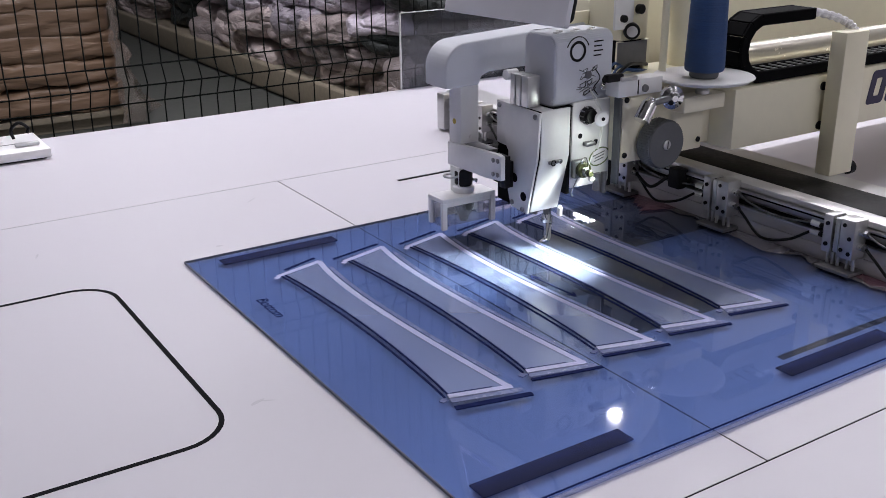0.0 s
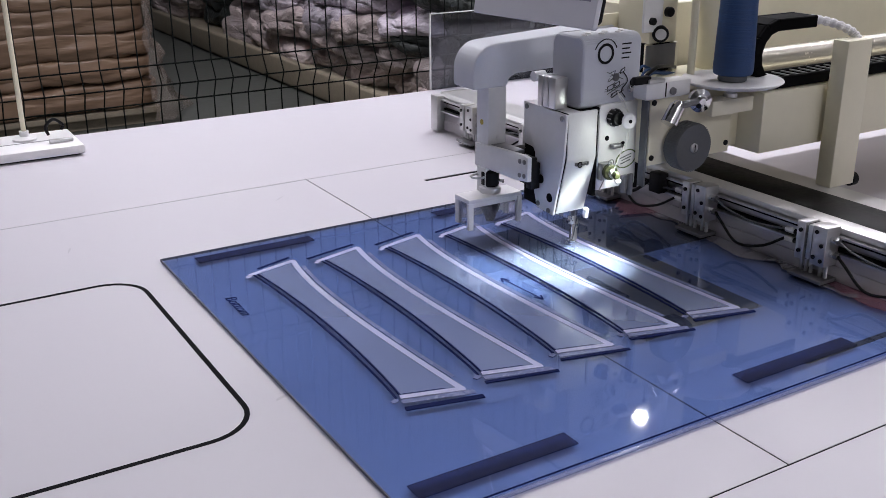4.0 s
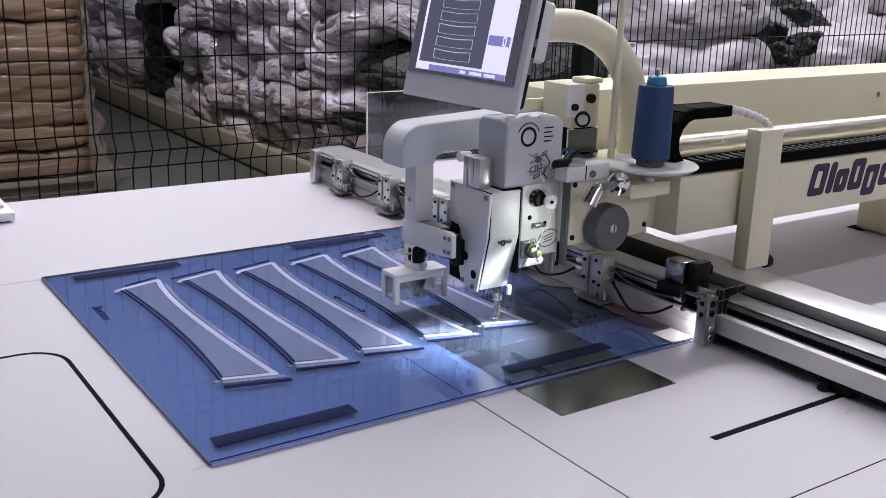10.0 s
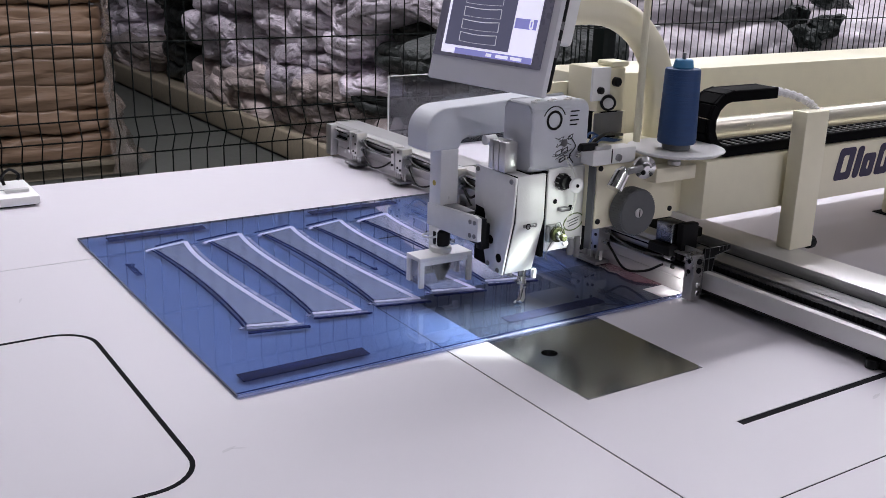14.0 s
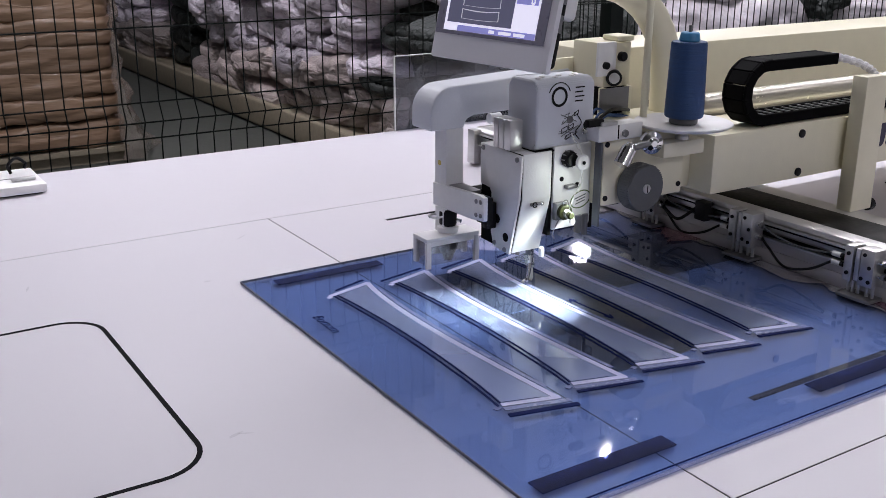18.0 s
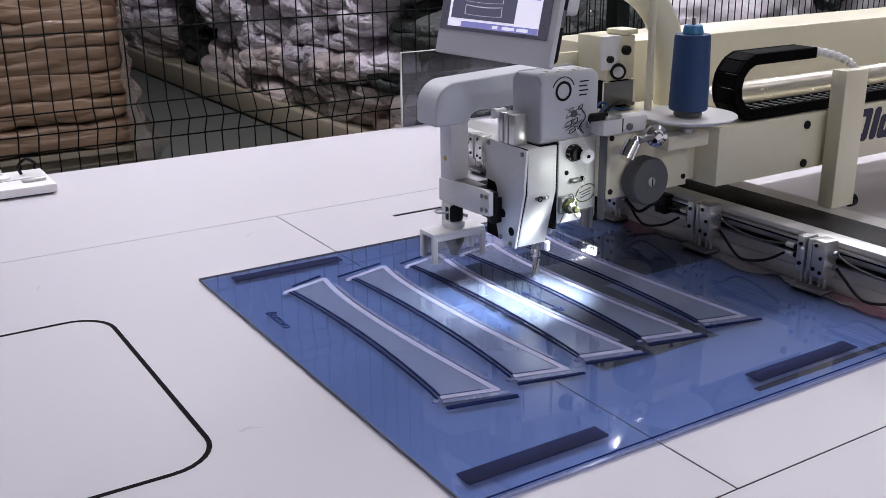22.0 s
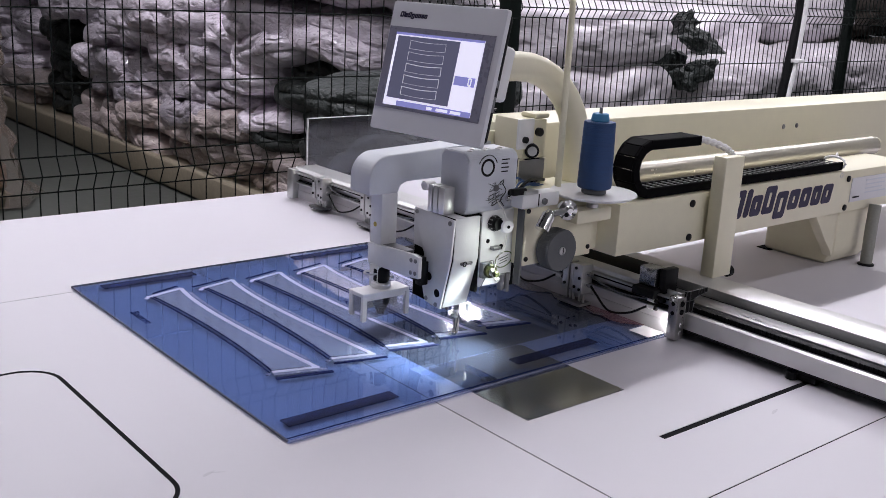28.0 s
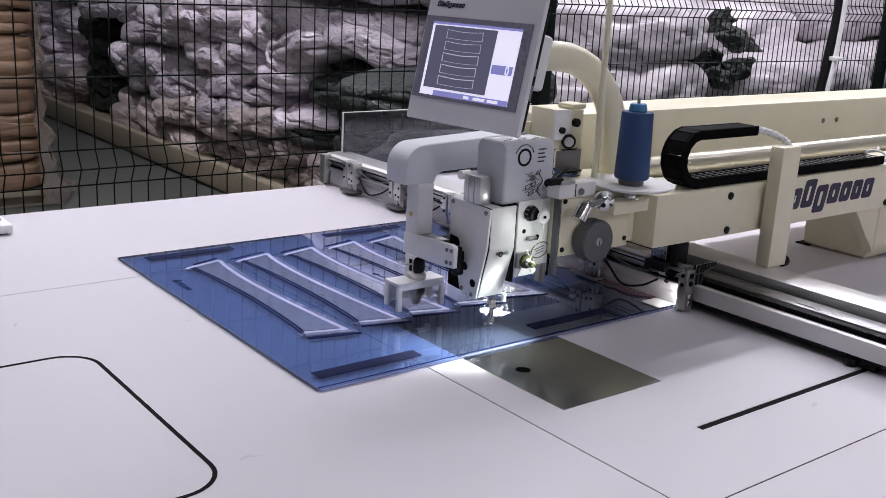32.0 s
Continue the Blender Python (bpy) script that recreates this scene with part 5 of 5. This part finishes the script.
def pocket(px, wob, drop):
    """One curved slot with its fabric, white tapes and dark slot edges; s runs from the near end to the far end."""
    left = [(px + 0.012 + 0.0130 * math.sin(math.pi * i / NP) ** 0.8, 0.020 + 0.452 * i / NP) for i in range(NP + 1)]
    right = [(px + 0.0690 + 0.014 * (1 - i / NP) ** 3 + 0.012 * (i / NP) ** 7 - 0.004 * math.sin(math.pi * (i / NP) ** 1.6), 0.001 + 0.494 * i / NP) for i in range(NP + 1)]
    bm = bmesh.new()
    rows = [[bm.verts.new((*p, TZ1 + 0.0004)) for p in pair] for pair in zip(left, right)]
    for a, b in zip(rows, rows[1:]):
        bm.faces.new((a[0], a[1], b[1], b[0]))
    ext = bmesh.ops.extrude_face_region(bm, geom=bm.faces[:])
    bmesh.ops.translate(bm, vec=(0, 0, -0.0003), verts=[g for g in ext["geom"] if isinstance(g, bmesh.types.BMVert)])
    bmesh.ops.recalc_face_normals(bm, faces=bm.faces)
    part("fabric_window", bm, "pocket", template, "grey fabric strip under clear film")
    ribbon([(x - 0.001, y) for x, y in right], 0.0085, "tape", "tape", 0.0009)
    ribbon([(x + 0.009, y) for x, y in right[1:-1]], 0.006, "tape_film", "film_edge", 0.0005)
    ribbon([(px + 0.010, 0.020), (px + 0.086, -0.001)], 0.0085, "tape", "tape", 0.0011)
    ribbon([(px + 0.007, 0.010), (px + 0.092, -0.013)], 0.009, "tape_film", "film_edge", 0.0006)
    ribbon([(px - 0.001, 0.471), (px + 0.081, 0.494)], 0.008, "tape", "tape", 0.0011)
    ribbon(left, 0.0022, "strip", "slot_edge", 0.0010)
    ribbon([(x - 0.0066 - 0.0022 * math.sin(math.pi * n / NP), y) for n, (x, y) in enumerate(left)], 0.0026, "strip", "slot_edge", 0.0009)
    ribbon([(px + 0.016, 0.026), (px + 0.066, 0.012)], 0.0016, "strip", "slot_edge", 0.0006)
    ribbon([(px + 0.002, -0.001 - drop), (px + 0.095, -0.022 - drop)], 0.0058 + 0.4 * drop, "strip", "slot_edge", 0.0012)
    ribbon([(px - 0.010 + wob, 0.490), (px + 0.080, 0.511)], 0.0045, "strip", "slot_edge", 0.0010)
    ribbon([(px - 0.004, 0.013), (px + 0.004, 0.016)], 0.007, "tape_film", "tape_end", 0.0012)
    ribbon([(px - 0.007, 0.465), (px + 0.0, 0.467)], 0.007, "tape", "tape_end", 0.0012)


for k, wob in enumerate((0.03, 0.0, 0.008, 0.01, 0.012)):
    pocket(0.1126 * k, wob, 0.006 if k == 0 else 0.0)
for x0, x1, y0, y1 in ((-0.072, 0.123, -0.168, -0.142), (-0.048, 0.148, 0.562, 0.586), (0.385, 0.60, 0.562, 0.586), (0.378, 0.575, -0.166, -0.141)):
    part("foam_strip", box(x0, x1, y0, y1, TZ1, TZ1 + 0.0014, 0.0004), "foam", template, "dark blue foam strip")
words("writing", "Bottom", 0.0235, "strip", template, Matrix(((0, 1, 0, -0.063), (-1, 0, 0, 0.408), (0, 0, 1, TZ1 + 0.0006), (0, 0, 0, 1))), "handwritten word in dark ink", 0.2, -0.0003)
ribbon([(0.316, 0.262), (0.322, 0.165)], 0.0022, "strip", "arrow", 0.0006, "hand-drawn double arrow")
for ax, ay, dy in ((0.316, 0.262, -1), (0.322, 0.165, 1)):
    for dx in (-0.006, 0.006):
        ribbon([(ax, ay), (ax + dx, ay + 0.014 * dy)], 0.0026, "strip", "arrow_head", 0.0006)

# ---- cable chain on the beam ----
chain = thing("cable_chain", "black plastic cable chain running along the beam", "cable chain")
LINKS, PITCH, CR, CZ0, CY = 46, 0.0215, 0.0470, 0.2515, -0.078
bm = bmesh.new()
for side in (-0.026, 0.020):
    add_box(bm, -0.0124, 0.0124, side, side + 0.006, -0.0100, 0.0090, 0.0015, 1)
add_box(bm, -0.0118, 0.0118, -0.0199, 0.0199, 0.0035, 0.0085, 0.001, 1)
link_mesh = bpy.data.meshes.new("link")
bm.to_mesh(link_mesh)
bm.free()
link_mesh.materials.append(M["chain_black"])
bm = bmesh.new()
for zz in (-0.0078,):
    add_box(bm, -0.0018, 0.0018, -0.0198, 0.0198, zz - 0.001, zz + 0.001)
rung_mesh = bpy.data.meshes.new("rung")
bm.to_mesh(rung_mesh)
bm.free()
rung_mesh.materials.append(mat("rung", (0.16, 0.16, 0.16), 0.4, vary=0.1, scale=30))
links = []
for k in range(LINKS):
    ob = new("link", link_mesh)
    ob.parent = chain
    links.append(ob)
    rung = new("rung", rung_mesh)
    rung.parent = ob
CHAIN_END = 1.085


def link_pose(k, xp):
    """Link k of the chain when its moving end is at xp."""
    s = PITCH * (k + 0.5)
    bend = math.pi * CR
    top = (LINKS * PITCH - bend + (xp - CHAIN_END)) / 2
    if s < top:
        return pose(xp - s, CY, CZ0 + 2 * CR)
    if s < top + bend:
        a = (s - top) / CR
        return pose(xp - top - CR * math.sin(a), CY, CZ0 + CR + CR * math.cos(a), 0, -math.degrees(a), 0)
    return pose(xp - top + (s - top - bend), CY, CZ0, 0, -179.9, 0)


tie = thing("cable_tie", "white cable tie at the fixed end of the chain", "cable tie")
part("loop", tube([(1.092, CY + 0.028 * math.cos(a * 0.524), 0.256 + 0.014 * math.sin(a * 0.524)) for a in range(13)], 0.003, 8), "white_plastic", tie)
part("tail", tube([(1.095, CY, 0.270), (1.105, CY + 0.004, 0.276), (1.118, CY + 0.008, 0.268)], 0.0025, 8), "white_plastic", tie)

# ---- thread stand at the far edge of the table ----
far_base = thing("far_thread_stand", "white plastic thread stand base with a slender rod", "thread stand")
part("base", box(-1.02, -0.536, 1.02, 1.19, 0.004, 0.024, 0.004), "white_plastic", far_base)
part("foot", box(-1.01, -0.546, 1.03, 1.18, 0.0004, 0.0042), "black_rubber", far_base, "dark foot under the base")
part("groove", box(-0.735, -0.60, 1.095, 1.099, 0.0238, 0.0246), "alu_dark", far_base)
for k in range(4):
    part("marking", box(-0.60 + 0.011 * k, -0.593 + 0.011 * k, 1.092, 1.100, 0.0238, 0.0246), "alu_dark", far_base)
part("box", box(-0.98, -0.735, 1.05, 1.14, 0.0245, 0.105, 0.004), "white_plastic", far_base)
part("dish", lathe([(0.03, 0), (0.07, 0.006), (0.074, 0.010), (0.05, 0.009), (0.02, 0.008)], (-0.80, 1.095, 0.1055), 32), "white_plastic", far_base)
part("rod_foot", lathe([(0.026, 0), (0.026, 0.004), (0.01, 0.008), (0.01, 0.02)], (-0.640, 1.13, 0.0245), 20), "white_plastic", far_base)
part("rod", cyl((-0.640, 1.13, 0.03), (-0.640, 1.13, 0.85), 0.0055, None, 12), "cream", far_base)
part("hook", tube(curve_pts([(-0.588, 1.14, 0.026), (-0.592, 1.14, 0.045), (-0.574, 1.14, 0.060), (-0.556, 1.138, 0.047), (-0.560, 1.135, 0.036)], 10), 0.0036, 10), "black_plastic", far_base)
part("clip", box(-0.60, -0.55, 1.06, 1.075, 0.0245, 0.032, 0.002), "alu", far_base)
part("pen_slot", box(-0.80, -0.735, 1.035, 1.045, 0.0245, 0.027), "dark_hole", far_base)

# ---- fences ----
def wire_fence(name, label, x0, x1, fy, bends, rails, posts, pitch=0.05, r=0.0021):
    """Welded mesh of upright and level wires, folded towards the table at its bends."""
    f = thing(name, label, "fence")

    def fold(z):
        return max([0.0] + [0.028 * max(0.0, 1 - abs(z - zb) / 0.05) for zb in bends])
    zs = sorted({FLOOR + 0.05, 1.5, *(zb + d for zb in bends for d in (-0.05, 0, 0.05))})
    count = int((x1 - x0) / pitch)
    picks = []
    for k in range(count):
        fx = x0 + pitch * k
        bm = bmesh.new()
        add_tube(bm, [(fx, fy - fold(z), z) for z in zs], r, 5)
        picks.append(part("wire", bm, "fence", f))
    for z in rails:
        part("rail_wire", tube([(x0 - 0.05, fy - fold(z) - 0.0045, z), (x1 + 0.05, fy - fold(z) - 0.0045, z)], r * 1.15, 6), "fence", f)
    for px in posts:
        part("post", box(px, px + 0.06, fy + 0.004, fy + 0.064, FLOOR, 1.6, 0.004), "fence", f)
    return f


wire_fence("wire_fence", "dark green welded wire mesh fence with folded bends", -1.93, 1.50, 1.5, (0.045, 0.745), (-0.205, -0.005, 0.045, 0.095, 0.295, 0.495, 0.695, 0.745, 0.795, 0.995), (1.50,))
wire_fence("rear_wire_fence", "dark wire mesh fence before the pale bales", 1.75, 6.6, 2.5, (0.505,), (0.0, 0.2, 0.455, 0.505, 0.555, 0.755), (5.72,), 0.05, 0.003)

hose = thing("air_hose", "white air hose hanging beside a dark strap", "hose")
part("hose", tube(curve_pts([(4.78, 2.35, -0.5), (4.82, 2.35, 0.0), (4.86, 2.35, 0.25), (4.88, 2.35, 0.62), (4.86, 2.35, 1.2)], 8), 0.015, 12), "white_plastic", hose)
part("strap", tube(curve_pts([(4.78, 2.40, -0.2), (4.85, 2.40, 0.2), (4.90, 2.40, 0.62), (4.88, 2.40, 1.2)], 8), 0.03, 10), "black_plastic", hose)
part("hose_clip", box(4.835, 4.905, 2.32, 2.38, 0.215, 0.240, 0.003), "white_plastic", hose)

# Out of view: added only so that the template mirrors a white T.
cord = thing("hanging_cord", "unseen white cord and bar, added for a T-shaped reflection in the template", "cord")
part("cord", tube(curve_pts([(3.50, 3.0, 3.19), (3.49, 3.0, 2.95), (3.53, 3.0, 2.70), (3.57, 3.0, 2.51)], 6), 0.009, 8), "white_plastic", cord)
part("bar", tube([(3.44, 3.0, 2.495), (3.56, 3.0, 2.50), (3.69, 3.0, 2.515)], 0.008, 8), "white_plastic", cord)

clear = thing("clear_panel", "clear grey plastic panel standing at the table's far edge", "plastic panel")
part("sheet", box(0.456, 1.20, 1.219, 1.223, -0.25, 0.208), sheet_material("clear_sheet", (0.60, 0.62, 0.68), 0.05, 0.03, (0.30, 0.33, 0.40), edge=1.0), clear)
part("edge", box(0.453, 0.456, 1.218, 1.224, -0.25, 0.208), "light_grey", clear)
part("top_edge", box(0.453, 1.20, 1.218, 1.224, 0.208, 0.210), "light_grey", clear)


# ---- bales of wrapped cloth and stacked bundles behind the fence ----
def lump(name, sx, sy, sz, material, sag, seed, cuts=15, power=3.2, lie=1.5):
    """A soft wrapped bundle: a pillow with flattened sides, slack bulges and a few deep tucks."""
    bm = bmesh.new()
    bmesh.ops.create_cube(bm, size=2)
    bmesh.ops.subdivide_edges(bm, edges=bm.edges[:], cuts=cuts, use_grid_fill=True)
    off = Vector((seed * 3.1, seed * 1.7, seed * 0.9))
    for v in bm.verts:
        u = v.co.normalized()
        r = (abs(u.x) ** power + abs(u.y) ** power + abs(u.z) ** power) ** (-1 / power)
        p = Vector((u.x * r * sx / 2, u.y * r * sy / 2, u.z * r * sz / 2))
        q = Vector((p.x, p.y, p.z * lie)) * 2.4
        bulge = noise.noise(q + off) + 0.5 * noise.noise(q * 2.2 + off * 2)
        tuck = math.exp(-(noise.noise(q * 1.3 + off * 4) / 0.09) ** 2)
        d = Vector((u.x / sx, u.y / sy, u.z / sz)).normalized()
        v.co = p + d * sag * (bulge - 0.8 * tuck)
    for f in bm.faces:
        f.smooth = True
    me = bpy.data.meshes.new(name)
    bm.to_mesh(me)
    bm.free()
    me.materials.append(M[material])
    return me


rng = random.Random(4)
SACKS = [lump("cloth_sack", 0.9, rng.uniform(0.55, 0.85), rng.uniform(0.19, 0.24), "bale", 0.034, s, 23, 4.0, 3.0) for s in range(10)]
LONG = [lump("long_sack", 0.9, rng.uniform(1.3, 1.8), rng.uniform(0.26, 0.34), "bale", 0.05, s + 70, 25, 4.0, 2.0) for s in range(5)]
DARKS = [lump("dark_sack", 0.8, 0.5, 0.20, "bale_dark", 0.045, s + 30, 17, 3.6) for s in range(4)]
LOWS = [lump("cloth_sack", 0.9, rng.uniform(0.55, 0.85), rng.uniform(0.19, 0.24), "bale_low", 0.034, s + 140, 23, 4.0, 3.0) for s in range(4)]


def rag(seed):
    """A crumpled dark rag: a flat heap with sharp folds and a ragged outline."""
    bm = bmesh.new()
    bmesh.ops.create_icosphere(bm, subdivisions=3, radius=1)
    for v in bm.verts:
        u = v.co.copy()
        k = 0.72 + 0.55 * noise.noise(u * 1.4 + Vector((seed * 5.3, 1, 2))) + 0.42 * abs(noise.noise(u * 3.1 + Vector((seed * 2.9, 4, 7))))
        v.co = Vector((0.17 * u.x * k, 0.09 * u.y * k, 0.085 * u.z * k))
    me = bpy.data.meshes.new("dark_rag")
    bm.to_mesh(me)
    bm.free()
    me.materials.append(M["bale_dark"])
    return me


RAGS = [rag(s) for s in range(4)]
LAYERS = [lump("folded_cloth", 1.5, 1.0, 0.182, "roll", 0.022, s + 9, 29, 9.0, 2.2) for s in range(5)]
BIG = [lump("pale_bale", 1.9, 1.0, 0.50, "pale", 0.05, s + 50, 21, 3.4) for s in range(3)]

for k in range(12):
    ob = tagged(new("folded_cloth", LAYERS[k % 5]), "folded brown cloth pack in clear film, one of a stack", "cloth pack", "stacked brown packs")
    ob.matrix_basis = pose(-0.06 + rng.uniform(-0.025, 0.025), 5.35, FLOOR + 0.19 + 0.148 * k, 0, 0, rng.uniform(-2, 2))
wrap = thing("stack_wrap", "loose clear plastic film hanging beside the brown stack", "plastic film")
bm = bmesh.new()
cols = []
for k in range(34):
    z = FLOOR + 0.02 + 0.05 * k
    flare = 0.10 * max(0.0, 1 - k / 9) ** 1.5
    cols.append([bm.verts.new((0.63 + (0.010 + 0.018 * max(0.0, 1 - k / 16)) * j + flare * j / 5 + 0.018 * math.sin(k * 2.1 + j) * (j > 1) + 0.05 * noise.noise(Vector((j * 0.5, k * 0.35, 3))), 4.815 + (0 if j < 4 else 0.09 * (j - 3)) + 0.02 * noise.noise(Vector((j * 0.9, k * 0.8, 7))), z)) for j in range(8)])
for a, b in zip(cols, cols[1:]):
    for j in range(7):
        bm.faces.new((a[j], a[j + 1], b[j + 1], b[j]))
part("film", bm, sheet_material("film", (0.88, 0.85, 0.82), 0.25, 0.28, (0.50, 0.42, 0.37), wavy=1.0), wrap, smooth=True)
for px, py in ((-0.06, 5.35),):
    part_ob = thing("pallet", "low wooden pallet under the brown stack", "pallet")
    part("deck", box(px - 0.75, px + 0.75, py - 0.5, py + 0.5, FLOOR + 0.07, FLOOR + 0.10), "pallet", part_ob)
    for dy in (-0.45, 0, 0.4):
        part("runner", box(px - 0.75, px + 0.75, py + dy, py + dy + 0.08, FLOOR, FLOOR + 0.07), "pallet", part_ob)

long_pallet = thing("pallet", "long wooden platform under the grey bundles", "pallet")
part("side_board", box(1.76, 1.83, 2.9, 9.9, FLOOR + 0.01, FLOOR + 0.19, 0.02, 3), "pallet", long_pallet)
part("deck", box(1.831, 4.2, 2.9, 9.9, FLOOR + 0.10, FLOOR + 0.128), "pallet", long_pallet)
for py in (2.95, 5.0, 7.0, 8.8):
    part("foot", box(1.9, 4.1, py, py + 0.1, FLOOR, FLOOR + 0.10), "pallet", long_pallet)
for row in range(13):
    y = (2.95 if row > 5 else 3.25) + rng.uniform(0, 0.2)
    while y < 9.6:
        large = row > 6 and y < 6.1
        step = rng.uniform(1.2, 1.5) if large else rng.uniform(0.42, 0.62)
        if not 6.95 < y + step / 2 < 8.5 and not (large and row in (8, 10, 12)):
            dark = y < 3.85 and 2 <= row <= 5
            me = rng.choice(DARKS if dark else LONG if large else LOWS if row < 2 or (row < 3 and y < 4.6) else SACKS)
            ob = tagged(new(me.name, me), "dark cloth bundle wrapped in plastic film" if dark else "pale grey cloth bundle wrapped in clear plastic film", "cloth bundle", "stacked grey bundles")
            ob.matrix_basis = pose(2.37 + rng.uniform(-0.07, 0.07) - 0.008 * row, y + step / 2, FLOOR + 0.21 + 0.138 * row + rng.uniform(-0.02, 0.02), rng.uniform(-9, 9), rng.uniform(-6, 6), rng.uniform(-14, 14))
        y += step
for k in range(11):
    me = DARKS[(k + 1) % 4]
    ob = tagged(new(me.name, me), "dark cloth bundle wrapped in plastic film", "cloth bundle", "dark bundles")
    ob.matrix_basis = pose(2.24 + rng.uniform(-0.06, 0.06), 7.75 + rng.uniform(-0.05, 0.05), FLOOR + 0.23 + 0.165 * k, rng.uniform(-6, 6), rng.uniform(-6, 6), rng.uniform(70, 110))
for k in range(8):
    me = DARKS[k % 4]
    ob = tagged(new(me.name, me), "dark cloth bundle wrapped in plastic film", "cloth bundle", "dark bundles")
    ob.matrix_basis = pose(1.95 + 0.42 * (k % 2) + rng.uniform(-0.05, 0.05), 2.85, -0.45 + 0.16 * (k // 2) + rng.uniform(-0.02, 0.02), rng.uniform(-8, 8), rng.uniform(-8, 8), rng.uniform(-20, 20))
for x, y, z, n, turn, mt in ((3.55, 3.3, -0.05, 0, 4, 0), (3.45, 3.35, 0.34, 1, -6, 0), (5.6, 3.3, -0.02, 2, 8, 0), (5.2, 3.9, 0.3, 0, -12, 0), (7.4, 3.5, 0.0, 1, 3, 0), (3.6, 3.5, -0.52, 2, 3, 0), (5.6, 3.5, -0.50, 1, 3, 0), (3.3, 4.4, 0.72, 2, 10, 0), (5.4, 4.6, 0.75, 0, 8, 0), (7.3, 4.2, 0.45, 1, 0, 0)):
    ob = tagged(new("pale_bale", BIG[n]), "large pale grey bale wrapped in plastic film", "bale", "pale bales")
    ob.matrix_basis = pose(x, y, z, 0, 0, turn)
bag = tagged(new("dark_bag", lump("dark_bag", 0.62, 0.20, 0.98, "bale_dark", 0.035, 91, 17, 3.4, 1.0)), "tall dark plastic bag standing behind the table", "bag")
bag.matrix_basis = pose(0.86, 1.362, FLOOR + 0.49)
BROWN = [lump("dark_bale", 2.0, 0.9, 0.50, "bale_brown", 0.07, s + 120, 21, 3.6) for s in range(2)]
for k, (x, y, z, turn) in enumerate(((3.5, 5.2, 1.10, 6), (5.5, 5.3, 1.14, -5), (7.5, 5.2, 0.86, 3), (3.6, 4.0, 1.14, -4), (5.3, 4.4, 1.22, 7), (9.3, 4.6, 0.5, 2), (9.2, 4.5, 0.0, 5), (9.2, 4.6, -0.5, 0))):
    ob = tagged(new("dark_bale", BROWN[k % 2]), "dark brown bale wrapped in film, piled on pale bales", "bale", "dark bales")
    ob.matrix_basis = pose(x, y, z, 0, 0, turn)
for x, y, z, turn in ((4.62, 3.15, 0.16, 40), (4.75, 3.05, 0.30, -25), (4.55, 3.0, 0.04, 10), (4.9, 3.3, 0.40, 61), (4.40, 3.1, 0.20, 17), (5.05, 3.2, 0.24, -33), (4.70, 2.98, 0.10, 75)):
    me = RAGS[int(abs(turn)) % 4]
    ob = tagged(new(me.name, me), "dark rag lying among pale wrapped bales", "rag", "dark rags")
    ob.matrix_basis = pose(x, y, z, 12, 18, turn)


def motions():
    walk(template, [(t, pose(x, y, 0)) for t, x, y in FEED])
    walk(bar, [(t, pose(x, y, 0)) for t, x, y in FEED])
    walk(rail, [(t, pose(x, 0, 0)) for t, x, y in FEED])
    for k, ob in enumerate(links):
        walk(ob, [(t, link_pose(k, x + 0.90)) for t, x, y in FEED])


motions()
